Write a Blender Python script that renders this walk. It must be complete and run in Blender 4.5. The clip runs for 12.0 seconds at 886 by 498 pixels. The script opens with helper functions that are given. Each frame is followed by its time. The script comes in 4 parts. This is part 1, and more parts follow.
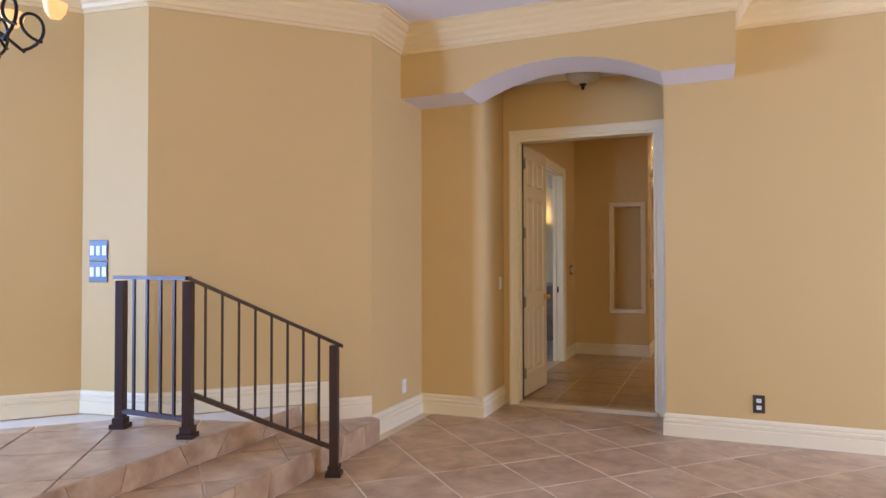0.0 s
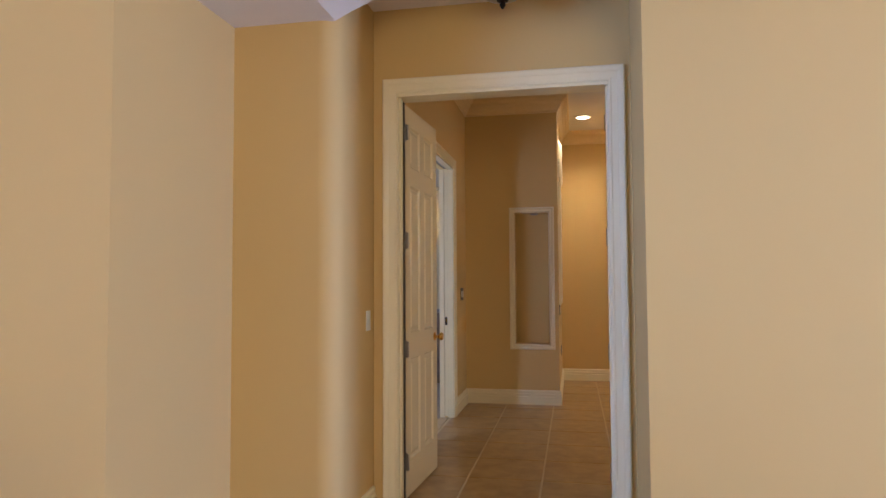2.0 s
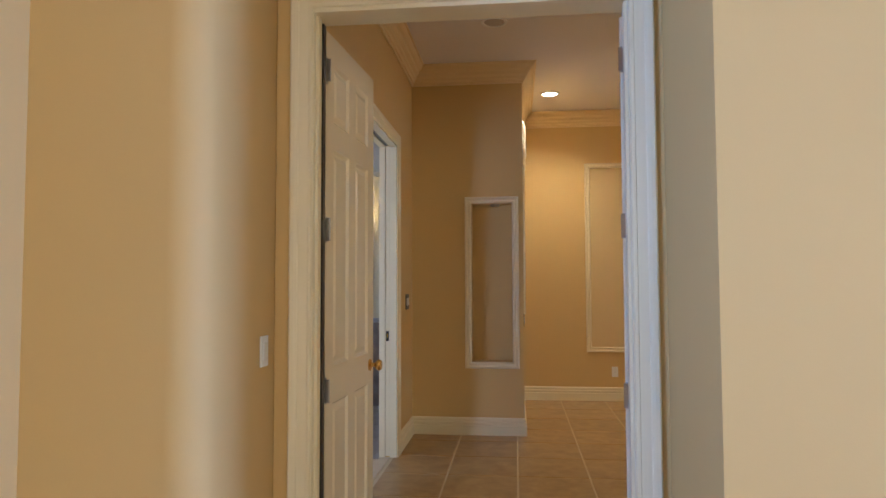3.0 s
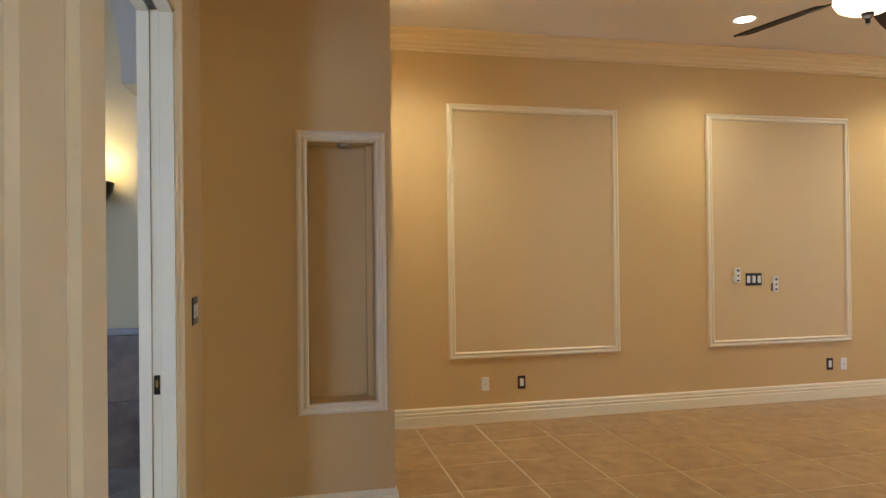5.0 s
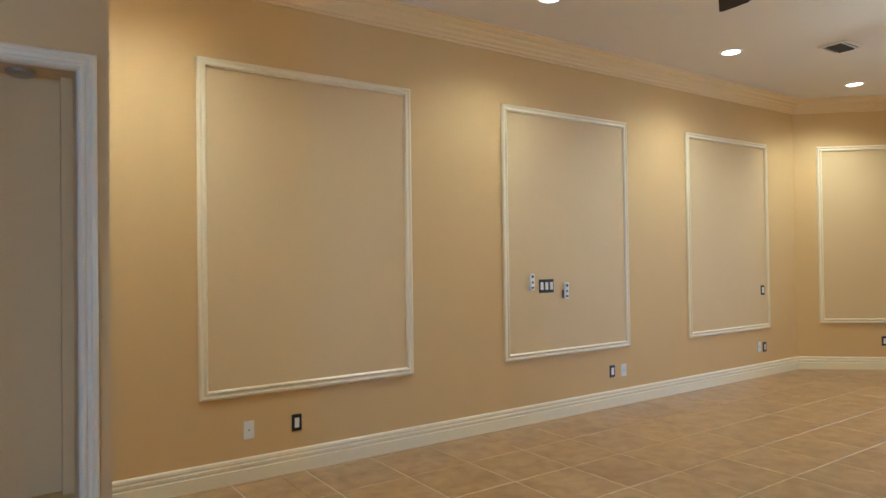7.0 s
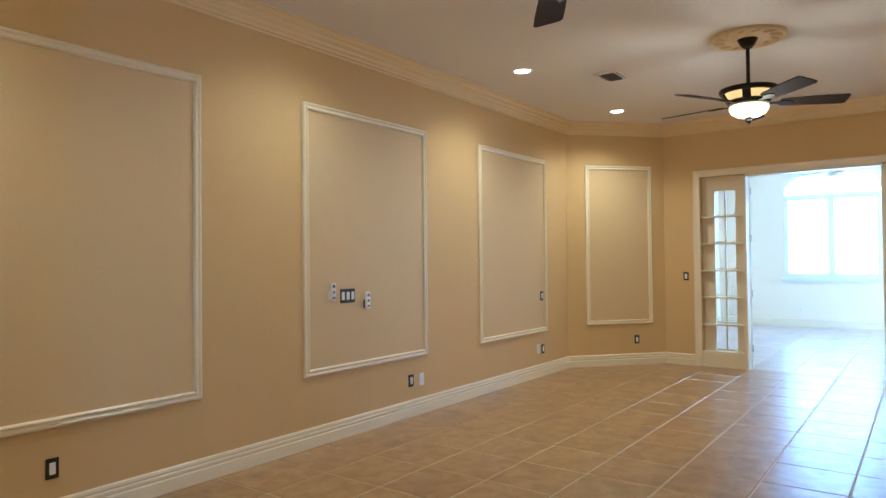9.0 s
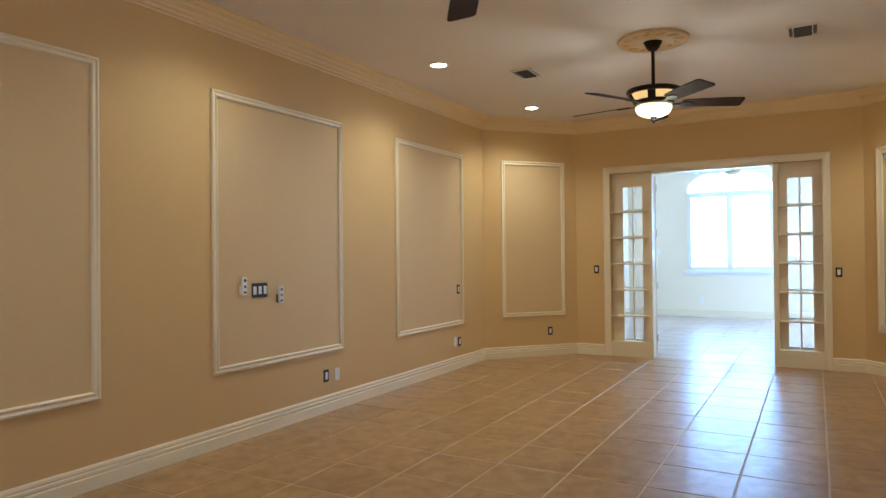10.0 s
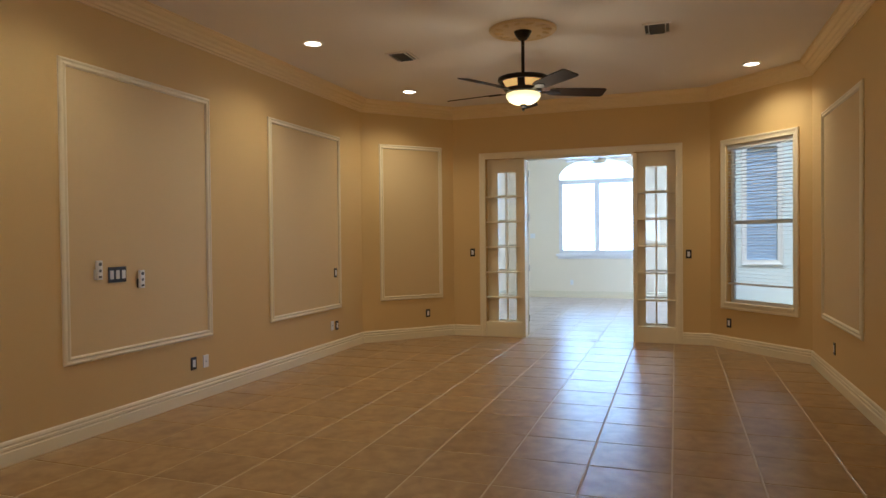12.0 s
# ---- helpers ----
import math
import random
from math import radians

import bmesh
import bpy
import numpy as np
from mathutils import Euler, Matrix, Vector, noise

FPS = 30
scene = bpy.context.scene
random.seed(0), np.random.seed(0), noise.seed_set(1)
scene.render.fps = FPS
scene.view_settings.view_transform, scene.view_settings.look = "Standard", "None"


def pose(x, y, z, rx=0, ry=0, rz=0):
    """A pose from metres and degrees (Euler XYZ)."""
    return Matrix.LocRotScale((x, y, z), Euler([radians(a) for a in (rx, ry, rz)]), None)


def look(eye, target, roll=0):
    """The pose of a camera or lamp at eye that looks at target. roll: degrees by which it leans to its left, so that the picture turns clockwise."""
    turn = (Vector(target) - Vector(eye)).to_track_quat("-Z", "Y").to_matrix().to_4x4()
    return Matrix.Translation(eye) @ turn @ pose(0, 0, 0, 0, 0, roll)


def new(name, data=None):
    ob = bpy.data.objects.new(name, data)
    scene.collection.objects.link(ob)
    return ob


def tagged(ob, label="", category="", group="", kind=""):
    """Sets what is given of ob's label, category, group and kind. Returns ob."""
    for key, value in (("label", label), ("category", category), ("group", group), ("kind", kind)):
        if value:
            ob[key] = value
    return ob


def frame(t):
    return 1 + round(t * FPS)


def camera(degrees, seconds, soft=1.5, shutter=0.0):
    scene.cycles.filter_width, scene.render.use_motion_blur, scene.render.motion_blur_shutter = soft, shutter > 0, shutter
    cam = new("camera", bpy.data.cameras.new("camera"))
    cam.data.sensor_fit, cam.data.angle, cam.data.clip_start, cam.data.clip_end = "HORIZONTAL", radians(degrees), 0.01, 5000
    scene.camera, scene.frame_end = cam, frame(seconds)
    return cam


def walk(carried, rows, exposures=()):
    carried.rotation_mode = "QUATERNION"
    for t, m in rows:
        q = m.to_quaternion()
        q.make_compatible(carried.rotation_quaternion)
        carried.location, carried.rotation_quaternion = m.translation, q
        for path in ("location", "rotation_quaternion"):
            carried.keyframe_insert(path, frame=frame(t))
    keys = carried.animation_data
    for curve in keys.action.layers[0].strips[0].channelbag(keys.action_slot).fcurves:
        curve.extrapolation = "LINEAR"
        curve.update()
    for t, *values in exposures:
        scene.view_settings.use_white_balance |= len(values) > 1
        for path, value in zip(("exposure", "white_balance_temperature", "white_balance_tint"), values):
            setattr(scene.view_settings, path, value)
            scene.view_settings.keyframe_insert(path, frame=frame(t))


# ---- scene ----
cam = camera(67.8, 12.0)
PATH = [
    (0, (0.05, 0.187, 1.343), (-0.713, 2.036, 1.382), -0.1),
    (0.2, (-0.035, 0.385, 1.345), (-0.727, 2.261, 1.386), -0.1),
    (0.3, (-0.072, 0.485, 1.336), (-0.739, 2.369, 1.383), -0.0),
    (0.5, (-0.143, 0.68, 1.351), (-0.766, 2.58, 1.403), -0.1),
    (1, (-0.34, 1.235, 1.352), (-0.872, 3.161, 1.422), -0.1),
    (1.5, (-0.51, 1.852, 1.351), (-0.952, 3.801, 1.436), -0.2),
    (2, (-0.659, 2.476, 1.372), (-1.045, 4.436, 1.468), -0.3),
    (2.5, (-0.765, 3.1, 1.396), (-1.084, 5.072, 1.496), -0.5),
    (3, (-0.889, 3.78, 1.402), (-1.108, 5.765, 1.501), -0.2),
    (3.2, (-0.951, 4.028, 1.405), (-1.13, 6.018, 1.498), -0.3),
    (4.8, (-1.374, 5.971, 1.472), (-1.008, 7.937, 1.495), -0.6),
    (5, (-1.362, 6.142, 1.488), (-0.926, 8.094, 1.504), -0.7),
    (5.5, (-1.335, 6.539, 1.488), (-0.728, 8.444, 1.508), -0.7),
    (6, (-1.29, 6.853, 1.496), (-0.5, 8.69, 1.515), -0.7),
    (6.5, (-1.207, 7.134, 1.487), (-0.244, 8.887, 1.511), -0.8),
    (7, (-1.161, 7.34, 1.472), (-0.032, 8.99, 1.5), -0.8),
    (9, (-1.123, 7.689, 1.501), (0.486, 8.875, 1.537), -0.6),
    (9.5, (-1.11, 7.689, 1.495), (0.572, 8.771, 1.526), -0.6),
    (10, (-1.095, 7.662, 1.497), (0.646, 8.646, 1.512), -0.6),
    (10.5, (-1.086, 7.644, 1.494), (0.706, 8.531, 1.495), -0.6),
    (11, (-1.081, 7.626, 1.485), (0.752, 8.426, 1.474), -0.5),
    (11.5, (-1.081, 7.591, 1.484), (0.782, 8.32, 1.459), -0.6),
    (12, (-1.074, 7.579, 1.469), (0.812, 8.245, 1.436), -0.6),
]
EXPOSURES = [(0.0, -0.08, 6800, 18), (1.5, 0.0, 6600, 16), (3.0, 0.2, 5900, 9), (5.0, 0.45, 5450, 6), (6.5, 0.5, 4650, 0), (7.5, 0.48, 4550, 2), (9.0, 0.28, 4700, 4), (10.5, -0.1, 5200, 6), (12.0, -0.5, 5700, 9)]
walk(cam, [(t, look(eye, target, roll)) for t, eye, target, roll in PATH], EXPOSURES)

# ---- world and light ----
world = bpy.data.worlds.new("sky")
scene.world = world
world.use_nodes = True
wn = world.node_tree
bg = wn.nodes["Background"]
sky = wn.nodes.new("ShaderNodeTexSky")
sky.sky_type, sky.sun_disc = "NISHITA", False
sky.sun_elevation, sky.sun_rotation = radians(58), radians(-92)
wn.links.new(sky.outputs[0], bg.inputs[0])
bg.inputs[1].default_value = 0.15


def lamp(name, kind, m, energy, color=(1, 1, 1), **more):
    data = bpy.data.lights.new(name, kind)
    data.energy, data.color = energy, color
    for key, value in more.items():
        if key == "size":
            data.size = value
        elif key == "size_y":
            data.shape = "RECTANGLE"
            data.size_y = value
        elif key == "angle":
            data.angle = value
        elif key == "spot":
            data.spot_size = value
        elif key == "blend":
            data.spot_blend = value
        elif key == "radius":
            data.shadow_soft_size = value
    ob = new(name, data)
    ob.matrix_world = m
    return ob


DAY = (0.80, 0.90, 1.0)
WARM = (1.0, 0.85, 0.60)
lamp("sun", "SUN", look((0, 0, 20), (5.3, 0.18, 11.52)), 5.0, (0.86, 0.94, 1.0), angle=radians(24))
# daylight in the window openings
lamp("daylight_entry_back", "AREA", look((2.0, -4.3, 1.65), (0.6, 5, 1.3)), 152, (1.0, 0.875, 0.57), size=3.4, size_y=2.6)
lamp("daylight_entry_east", "AREA", look((4.50, 4.95, 1.15), (-1.9, 5.45, 1.0)), 235, (0.34, 0.52, 1.0), size=1.0, size_y=2.0)
lamp("daylight_entry_side", "AREA", look((-6.75, 0.3, 1.9), (-2.6, 4.2, 1.3)), 560, (0.23, 0.45, 1.0), size=2.0, size_y=2.0)
# added fill in an unseen south opening, to brighten the far room
lamp("daylight_far_fill", "AREA", look((13.0, 5.35, 1.7), (12.6, 9, 1.2)), 330, (0.50, 0.68, 1.0), size=3.6, size_y=2.4)


# ---- materials ----
def material(name, color, rough=0.5, metal=0.0, vary=0.06, scale=3.0, grain=60.0, bump=0.05, spec=0.5, depth=0.002):
    m = bpy.data.materials.new(name)
    m.use_nodes = True
    t = m.node_tree
    b = t.nodes["Principled BSDF"]
    b.inputs["Roughness"].default_value, b.inputs["Metallic"].default_value = rough, metal
    b.inputs["Specular IOR Level"].default_value = spec
    co = t.nodes.new("ShaderNodeTexCoord")
    big, fine = t.nodes.new("ShaderNodeTexNoise"), t.nodes.new("ShaderNodeTexNoise")
    big.inputs["Scale"].default_value, fine.inputs["Scale"].default_value = scale, grain
    big.inputs["Detail"].default_value, fine.inputs["Detail"].default_value = 4, 3
    for n in (big, fine):
        t.links.new(co.outputs["Object"], n.inputs["Vector"])
    mix = t.nodes.new("ShaderNodeMix")
    mix.data_type = "RGBA"
    lo, hi = [c * (1 - vary) for c in color], [min(1, c * (1 + vary)) for c in color]
    mix.inputs["A"].default_value, mix.inputs["B"].default_value = (*lo, 1), (*hi, 1)
    add = t.nodes.new("ShaderNodeMath")
    add.operation = "MULTIPLY_ADD"
    add.inputs[1].default_value = 0.35
    t.links.new(fine.outputs[0], add.inputs[0])
    sub = t.nodes.new("ShaderNodeMath")
    sub.operation = "MULTIPLY"
    sub.inputs[1].default_value = 0.65
    t.links.new(big.outputs[0], sub.inputs[0])
    t.links.new(sub.outputs[0], add.inputs[2])
    t.links.new(add.outputs[0], mix.inputs["Factor"])
    t.links.new(mix.outputs["Result"], b.inputs["Base Color"])
    bp = t.nodes.new("ShaderNodeBump")
    bp.inputs["Strength"].default_value, bp.inputs["Distance"].default_value = bump, depth
    t.links.new(fine.outputs[0], bp.inputs["Height"])
    t.links.new(bp.outputs[0], b.inputs["Normal"])
    return m


def tile_material(name, dark, light, rough, gloss_var=0.12, scale=5.0, bump=0.12):
    """Glazed ceramic: cloudy stains, fine speckle, and a tone that differs from tile to tile."""
    m = bpy.data.materials.new(name)
    m.use_nodes = True
    t = m.node_tree
    b = t.nodes["Principled BSDF"]
    co, info = t.nodes.new("ShaderNodeNewGeometry"), t.nodes.new("ShaderNodeObjectInfo")
    shift = t.nodes.new("ShaderNodeVectorMath")
    shift.operation = "MULTIPLY_ADD"
    t.links.new(info.outputs["Random"], shift.inputs[0])
    shift.inputs[1].default_value = (37, 53, 11)
    t.links.new(co.outputs["Position"], shift.inputs[2])
    cloud, fine = t.nodes.new("ShaderNodeTexNoise"), t.nodes.new("ShaderNodeTexNoise")
    cloud.inputs["Scale"].default_value, cloud.inputs["Detail"].default_value, cloud.inputs["Distortion"].default_value = scale, 5, 0.35
    cloud.inputs["Roughness"].default_value = 0.57
    fine.inputs["Scale"].default_value, fine.inputs["Detail"].default_value = 45, 4
    for n in (cloud, fine):
        t.links.new(shift.outputs[0], n.inputs["Vector"])
    ramp = t.nodes.new("ShaderNodeValToRGB")
    ramp.color_ramp.elements[0].position, ramp.color_ramp.elements[1].position = 0.30, 0.70
    ramp.color_ramp.elements[0].color, ramp.color_ramp.elements[1].color = (*dark, 1), (*light, 1)
    t.links.new(cloud.outputs[0], ramp.inputs[0])
    hue = t.nodes.new("ShaderNodeHueSaturation")
    val = t.nodes.new("ShaderNodeMapRange")
    val.inputs["To Min"].default_value, val.inputs["To Max"].default_value = 0.94, 1.06
    t.links.new(info.outputs["Random"], val.inputs["Value"])
    t.links.new(val.outputs[0], hue.inputs["Value"])
    t.links.new(ramp.outputs[0], hue.inputs["Color"])
    t.links.new(hue.outputs[0], b.inputs["Base Color"])
    rr = t.nodes.new("ShaderNodeMapRange")
    rr.inputs["To Min"].default_value, rr.inputs["To Max"].default_value = rough - gloss_var / 2, rough + gloss_var / 2
    t.links.new(fine.outputs[0], rr.inputs["Value"])
    t.links.new(rr.outputs[0], b.inputs["Roughness"])
    bp = t.nodes.new("ShaderNodeBump")
    bp.inputs["Strength"].default_value, bp.inputs["Distance"].default_value = bump, 0.002
    t.links.new(cloud.outputs[0], bp.inputs["Height"])
    t.links.new(bp.outputs[0], b.inputs["Normal"])
    return m


def glow(name, color, strength, base=(0.8, 0.8, 0.8)):
    m = material(name, base, 0.35)
    b = m.node_tree.nodes["Principled BSDF"]
    b.inputs["Emission Color"].default_value, b.inputs["Emission Strength"].default_value = (*color, 1), strength
    return m


def glass_material(name, color=(1, 1, 1), rough=0.0):
    m = bpy.data.materials.new(name)
    m.use_nodes = True
    b = m.node_tree.nodes["Principled BSDF"]
    b.inputs["Base Color"].default_value = (*color, 1)
    b.inputs["Roughness"].default_value, b.inputs["Transmission Weight"].default_value, b.inputs["IOR"].default_value = rough, 1.0, 1.45
    return m


PAINT = material("tan_wall_paint", (0.660, 0.4515, 0.188), 0.62, vary=0.035, scale=1.3, grain=190, bump=0.10, spec=0.3)
PANEL = material("beige_panel_paint", (0.685, 0.502, 0.255), 0.62, vary=0.03, scale=1.5, grain=190, bump=0.08, spec=0.3)
# the bath arch's shade is put into this greyer colour
SHADED_PLASTER = material("shaded_arch_plaster", (0.48, 0.44, 0.36), 0.6, vary=0.04, grain=120, bump=0.08, spec=0.3)
BATH_PAINT = material("bath_wall_paint", (0.58, 0.50, 0.32), 0.6, vary=0.04, grain=190, bump=0.08, spec=0.3)
CREAM = material("cream_wall_paint", (0.84, 0.73, 0.54), 0.6, vary=0.03, grain=190, bump=0.08, spec=0.3)
CEIL = material("ceiling_paint", (0.78, 0.71, 0.64), 0.8, vary=0.03, scale=2, grain=120, bump=0.12, spec=0.2)
TRIM = material("cream_trim_paint", (0.83, 0.72, 0.49), 0.34, vary=0.02, grain=90, bump=0.0)
CROWN = material("crown_paint", (0.80, 0.605, 0.31), 0.4, vary=0.04, grain=90, bump=0.03)
WHITE = material("white_gloss_paint", (0.80, 0.70, 0.49), 0.24, vary=0.02, grain=80, bump=0.01)
TILE = tile_material("tan_ceramic_tile", (0.290, 0.167, 0.064), (0.450, 0.284, 0.120), 0.305, 0.05, 7.5, 0.03)
ENTRY_TILE = tile_material("brown_ceramic_tile", (0.36, 0.215, 0.120), (0.66, 0.465, 0.285), 0.34, 0.1, 5.0, 0.06)
# part of the far room's daylight is put into this paler tile colour
FAR_TILE = tile_material("daylit_far_tile", (0.46, 0.36, 0.28), (0.62, 0.51, 0.42), 0.315, 0.06, 4.0, 0.04)
BATH_TILE = tile_material("bath_stone_tile", (0.11, 0.072, 0.048), (0.24, 0.17, 0.115), 0.4, scale=7)
BATH_FLOOR = tile_material("bath_floor_tile", (0.22, 0.20, 0.19), (0.36, 0.33, 0.31), 0.35)
GROUT = material("grout", (0.62, 0.51, 0.35), 0.85, vary=0.12, scale=6, grain=200, bump=0.2)
GROUT_LIGHT = material("light_grout", (0.80, 0.71, 0.56), 0.85, vary=0.12, scale=6, grain=200, bump=0.2)
BRONZE = material("dark_bronze_metal", (0.042, 0.020, 0.015), 0.42, 0.25, vary=0.15, scale=9, grain=140, bump=0.05)
IRON = material("oil_rubbed_bronze", (0.022, 0.016, 0.013), 0.34, 0.7, vary=0.2, scale=12, grain=140)
BLADE = material("dark_walnut_blade", (0.034, 0.021, 0.015), 0.75, vary=0.25, scale=5, grain=70, spec=0.08)
BRASS = material("brass", (0.72, 0.46, 0.14), 0.22, 1.0, vary=0.06)
STEEL = material("satin_steel", (0.46, 0.42, 0.36), 0.38, 1.0, vary=0.08)
BLACK = material("black_plastic", (0.018, 0.016, 0.016), 0.35, vary=0.1)
PLASTIC = material("white_plastic", (0.80, 0.78, 0.74), 0.35, vary=0.02)
GREY = material("grey_slot", (0.10, 0.10, 0.10), 0.5)
CAN_LIT = glow("lit_can_lens", (1.0, 0.84, 0.60), 14)
CAN_OFF = material("unlit_can_lens", (0.42, 0.38, 0.34), 0.4)
BOWL = glow("lit_frosted_bowl", (1.0, 0.78, 0.36), 2.0, (0.85, 0.8, 0.6))
AMBER = glow("amber_glass", (1.0, 0.55, 0.16), 0.9, (0.6, 0.4, 0.2))
SCONCE = glow("lit_sconce_glass", (1.0, 0.72, 0.30), 7, (0.8, 0.7, 0.5))
ALABASTER = material("alabaster_glass", (0.46, 0.38, 0.24), 0.3, vary=0.25, scale=14, grain=60)
GLASS = glass_material("clear_glass")
SLAT = material("white_blind_slat", (0.82, 0.82, 0.80), 0.45, vary=0.02)
VINYL = material("window_vinyl", (0.80, 0.78, 0.72), 0.35, vary=0.02)
PLASTER = material("white_relief_plaster", (0.80, 0.72, 0.56), 0.55, vary=0.05, grain=60, bump=0.1)
STUCCO = material("pale_stucco", (0.72, 0.79, 0.76), 0.8, vary=0.05, grain=60, bump=0.3)
SHUTTER = material("grey_blue_shutter", (0.36, 0.47, 0.60), 0.5, vary=0.08)
GRASS = material("lawn", (0.10, 0.16, 0.05), 0.9, vary=0.3, scale=2, grain=30, bump=0.5)
CONCRETE = material("patio_concrete", (0.50, 0.49, 0.46), 0.8, vary=0.1, grain=50, bump=0.2)


# ---- building helpers ----
def mesh_of(name, bm, mat, smooth=False):
    me = bpy.data.meshes.new(name)
    bmesh.ops.recalc_face_normals(bm, faces=bm.faces)
    if smooth:
        for f in bm.faces:
            f.smooth = True
    bm.to_mesh(me)
    bm.free()
    me.materials.append(mat)
    if smooth:
        me.set_sharp_from_angle(angle=radians(smooth if smooth is not True else 35))
    return me


def part(name, bm, mat, parent=None, label="", smooth=False, at=None):
    ob = new(name, mesh_of(name, bm, mat, smooth))
    if parent:
        ob.parent = parent
    if at is not None:
        ob.matrix_basis = at
    if label:
        ob["label"] = label
    return ob


def thing(name, label, category, m=None, group="", kind=""):
    ob = new(name)
    ob.empty_display_size = 0.1
    if m is not None:
        ob.matrix_basis = m
    return tagged(ob, label, category, group, kind)


def box(bm, x0, y0, z0, x1, y1, z1, bevel=0.0):
    vs = [bm.verts.new(p) for p in ((x0, y0, z0), (x1, y0, z0), (x1, y1, z0), (x0, y1, z0), (x0, y0, z1), (x1, y0, z1), (x1, y1, z1), (x0, y1, z1))]
    fs = [bm.faces.new([vs[i] for i in f]) for f in ((3, 2, 1, 0), (4, 5, 6, 7), (0, 1, 5, 4), (1, 2, 6, 5), (2, 3, 7, 6), (3, 0, 4, 7))]
    if bevel:
        bmesh.ops.bevel(bm, geom=list({e for f in fs for e in f.edges}), offset=bevel, segments=2, affect="EDGES", profile=0.6)
    return bm


def boxed(*a, **k):
    return box(bmesh.new(), *a, **k)


def lathe(profile, n=32, bm=None, m=None):
    """Turn (radius, z) points about z."""
    bm = bm or bmesh.new()
    rings, made = [], []
    for r, z in profile:
        ring = [bm.verts.new((r * math.cos(2 * math.pi * i / n), r * math.sin(2 * math.pi * i / n), z)) for i in range(n)] if r > 1e-5 else [bm.verts.new((0, 0, z))]
        rings.append(ring)
        made += ring
    for a, b in zip(rings, rings[1:]):
        for i in range(n):
            j = (i + 1) % n
            if len(a) == 1 and len(b) == 1:
                continue
            if len(a) == 1:
                bm.faces.new((a[0], b[i], b[j]))
            elif len(b) == 1:
                bm.faces.new((a[i], a[j], b[0]))
            else:
                bm.faces.new((a[i], a[j], b[j], b[i]))
    if m is not None:
        bmesh.ops.transform(bm, matrix=m, verts=made)
    return bm


def prism(points, z0, z1, bm=None):
    bm = bm or bmesh.new()
    lo, hi = [bm.verts.new((x, y, z0)) for x, y in points], [bm.verts.new((x, y, z1)) for x, y in points]
    n = len(points)
    bm.faces.new(lo[::-1])
    bm.faces.new(hi)
    for i in range(n):
        bm.faces.new((lo[i], lo[(i + 1) % n], hi[(i + 1) % n], hi[i]))
    return bm


def sweep(path, profile, closed=False, bm=None):
    """Carry a profile of (offset to the left, height) along a plan path, with mitred corners."""
    bm = bm or bmesh.new()
    pts = [Vector(p).to_2d() for p in path]
    n = len(pts)
    rows = []
    for i, p in enumerate(pts):
        a = (p - pts[i - 1]).normalized() if closed or i else None
        b = (pts[(i + 1) % n] - p).normalized() if closed or i < n - 1 else None
        a, b = a or b, b or a
        na, nb = Vector((-a.y, a.x)), Vector((-b.y, b.x))
        mit = (na + nb) / max(0.2, 1 + na.dot(nb))
        rows.append([bm.verts.new((p.x + mit.x * d, p.y + mit.y * d, z)) for d, z in profile])
    k = len(profile)
    for i in range(n if closed else n - 1):
        r, s = rows[i], rows[(i + 1) % n]
        for j in range(k):
            bm.faces.new((r[j], s[j], s[(j + 1) % k], r[(j + 1) % k]))
    if not closed:
        bm.faces.new(rows[0])
        bm.faces.new(rows[-1][::-1])
    return bm


def wall(name, p0, p1, thick, z0, z1, mat, holes=(), label="", back=None):
    """A wall whose face runs from p0 to p1, with the room on its left and its body on its right. holes: (s0, s1, z0, z1) along it."""
    p0, p1 = Vector(p0), Vector(p1)
    length = (p1 - p0).length
    d = (p1 - p0).normalized()
    right = Vector((d.y, -d.x))
    ss = sorted({0.0, length, *[v for h in holes for v in h[:2]]})
    zs = sorted({z0, z1, *[v for h in holes for v in h[2:]]})
    bm = bmesh.new()
    cache = {}

    def v(s, z, k):
        key = (round(s, 4), round(z, 4), k)
        if key not in cache:
            q = p0 + d * s + right * (thick * k)
            cache[key] = bm.verts.new((q.x, q.y, z))
        return cache[key]

    def solid(i, j):
        if not (0 <= i < len(ss) - 1 and 0 <= j < len(zs) - 1):
            return False
        s, z = (ss[i] + ss[i + 1]) / 2, (zs[j] + zs[j + 1]) / 2
        return not any(h[0] < s < h[1] and h[2] < z < h[3] for h in holes)

    for i in range(len(ss) - 1):
        for j in range(len(zs) - 1):
            if not solid(i, j):
                continue
            a, b, c, e = ss[i], ss[i + 1], zs[j], zs[j + 1]
            bm.faces.new((v(a, c, 0), v(b, c, 0), v(b, e, 0), v(a, e, 0)))
            bm.faces.new((v(a, c, 1), v(a, e, 1), v(b, e, 1), v(b, c, 1)))
            for di, dj, q in ((-1, 0, ((a, c), (a, e))), (1, 0, ((b, c), (b, e))), (0, -1, ((a, c), (b, c))), (0, 1, ((a, e), (b, e)))):
                if not solid(i + di, j + dj):
                    bm.faces.new((v(*q[0], 0), v(*q[1], 0), v(*q[1], 1), v(*q[0], 1)))
    return tagged(part(name, bm, mat), label or "smooth tan painted wall", "wall", kind="structure")


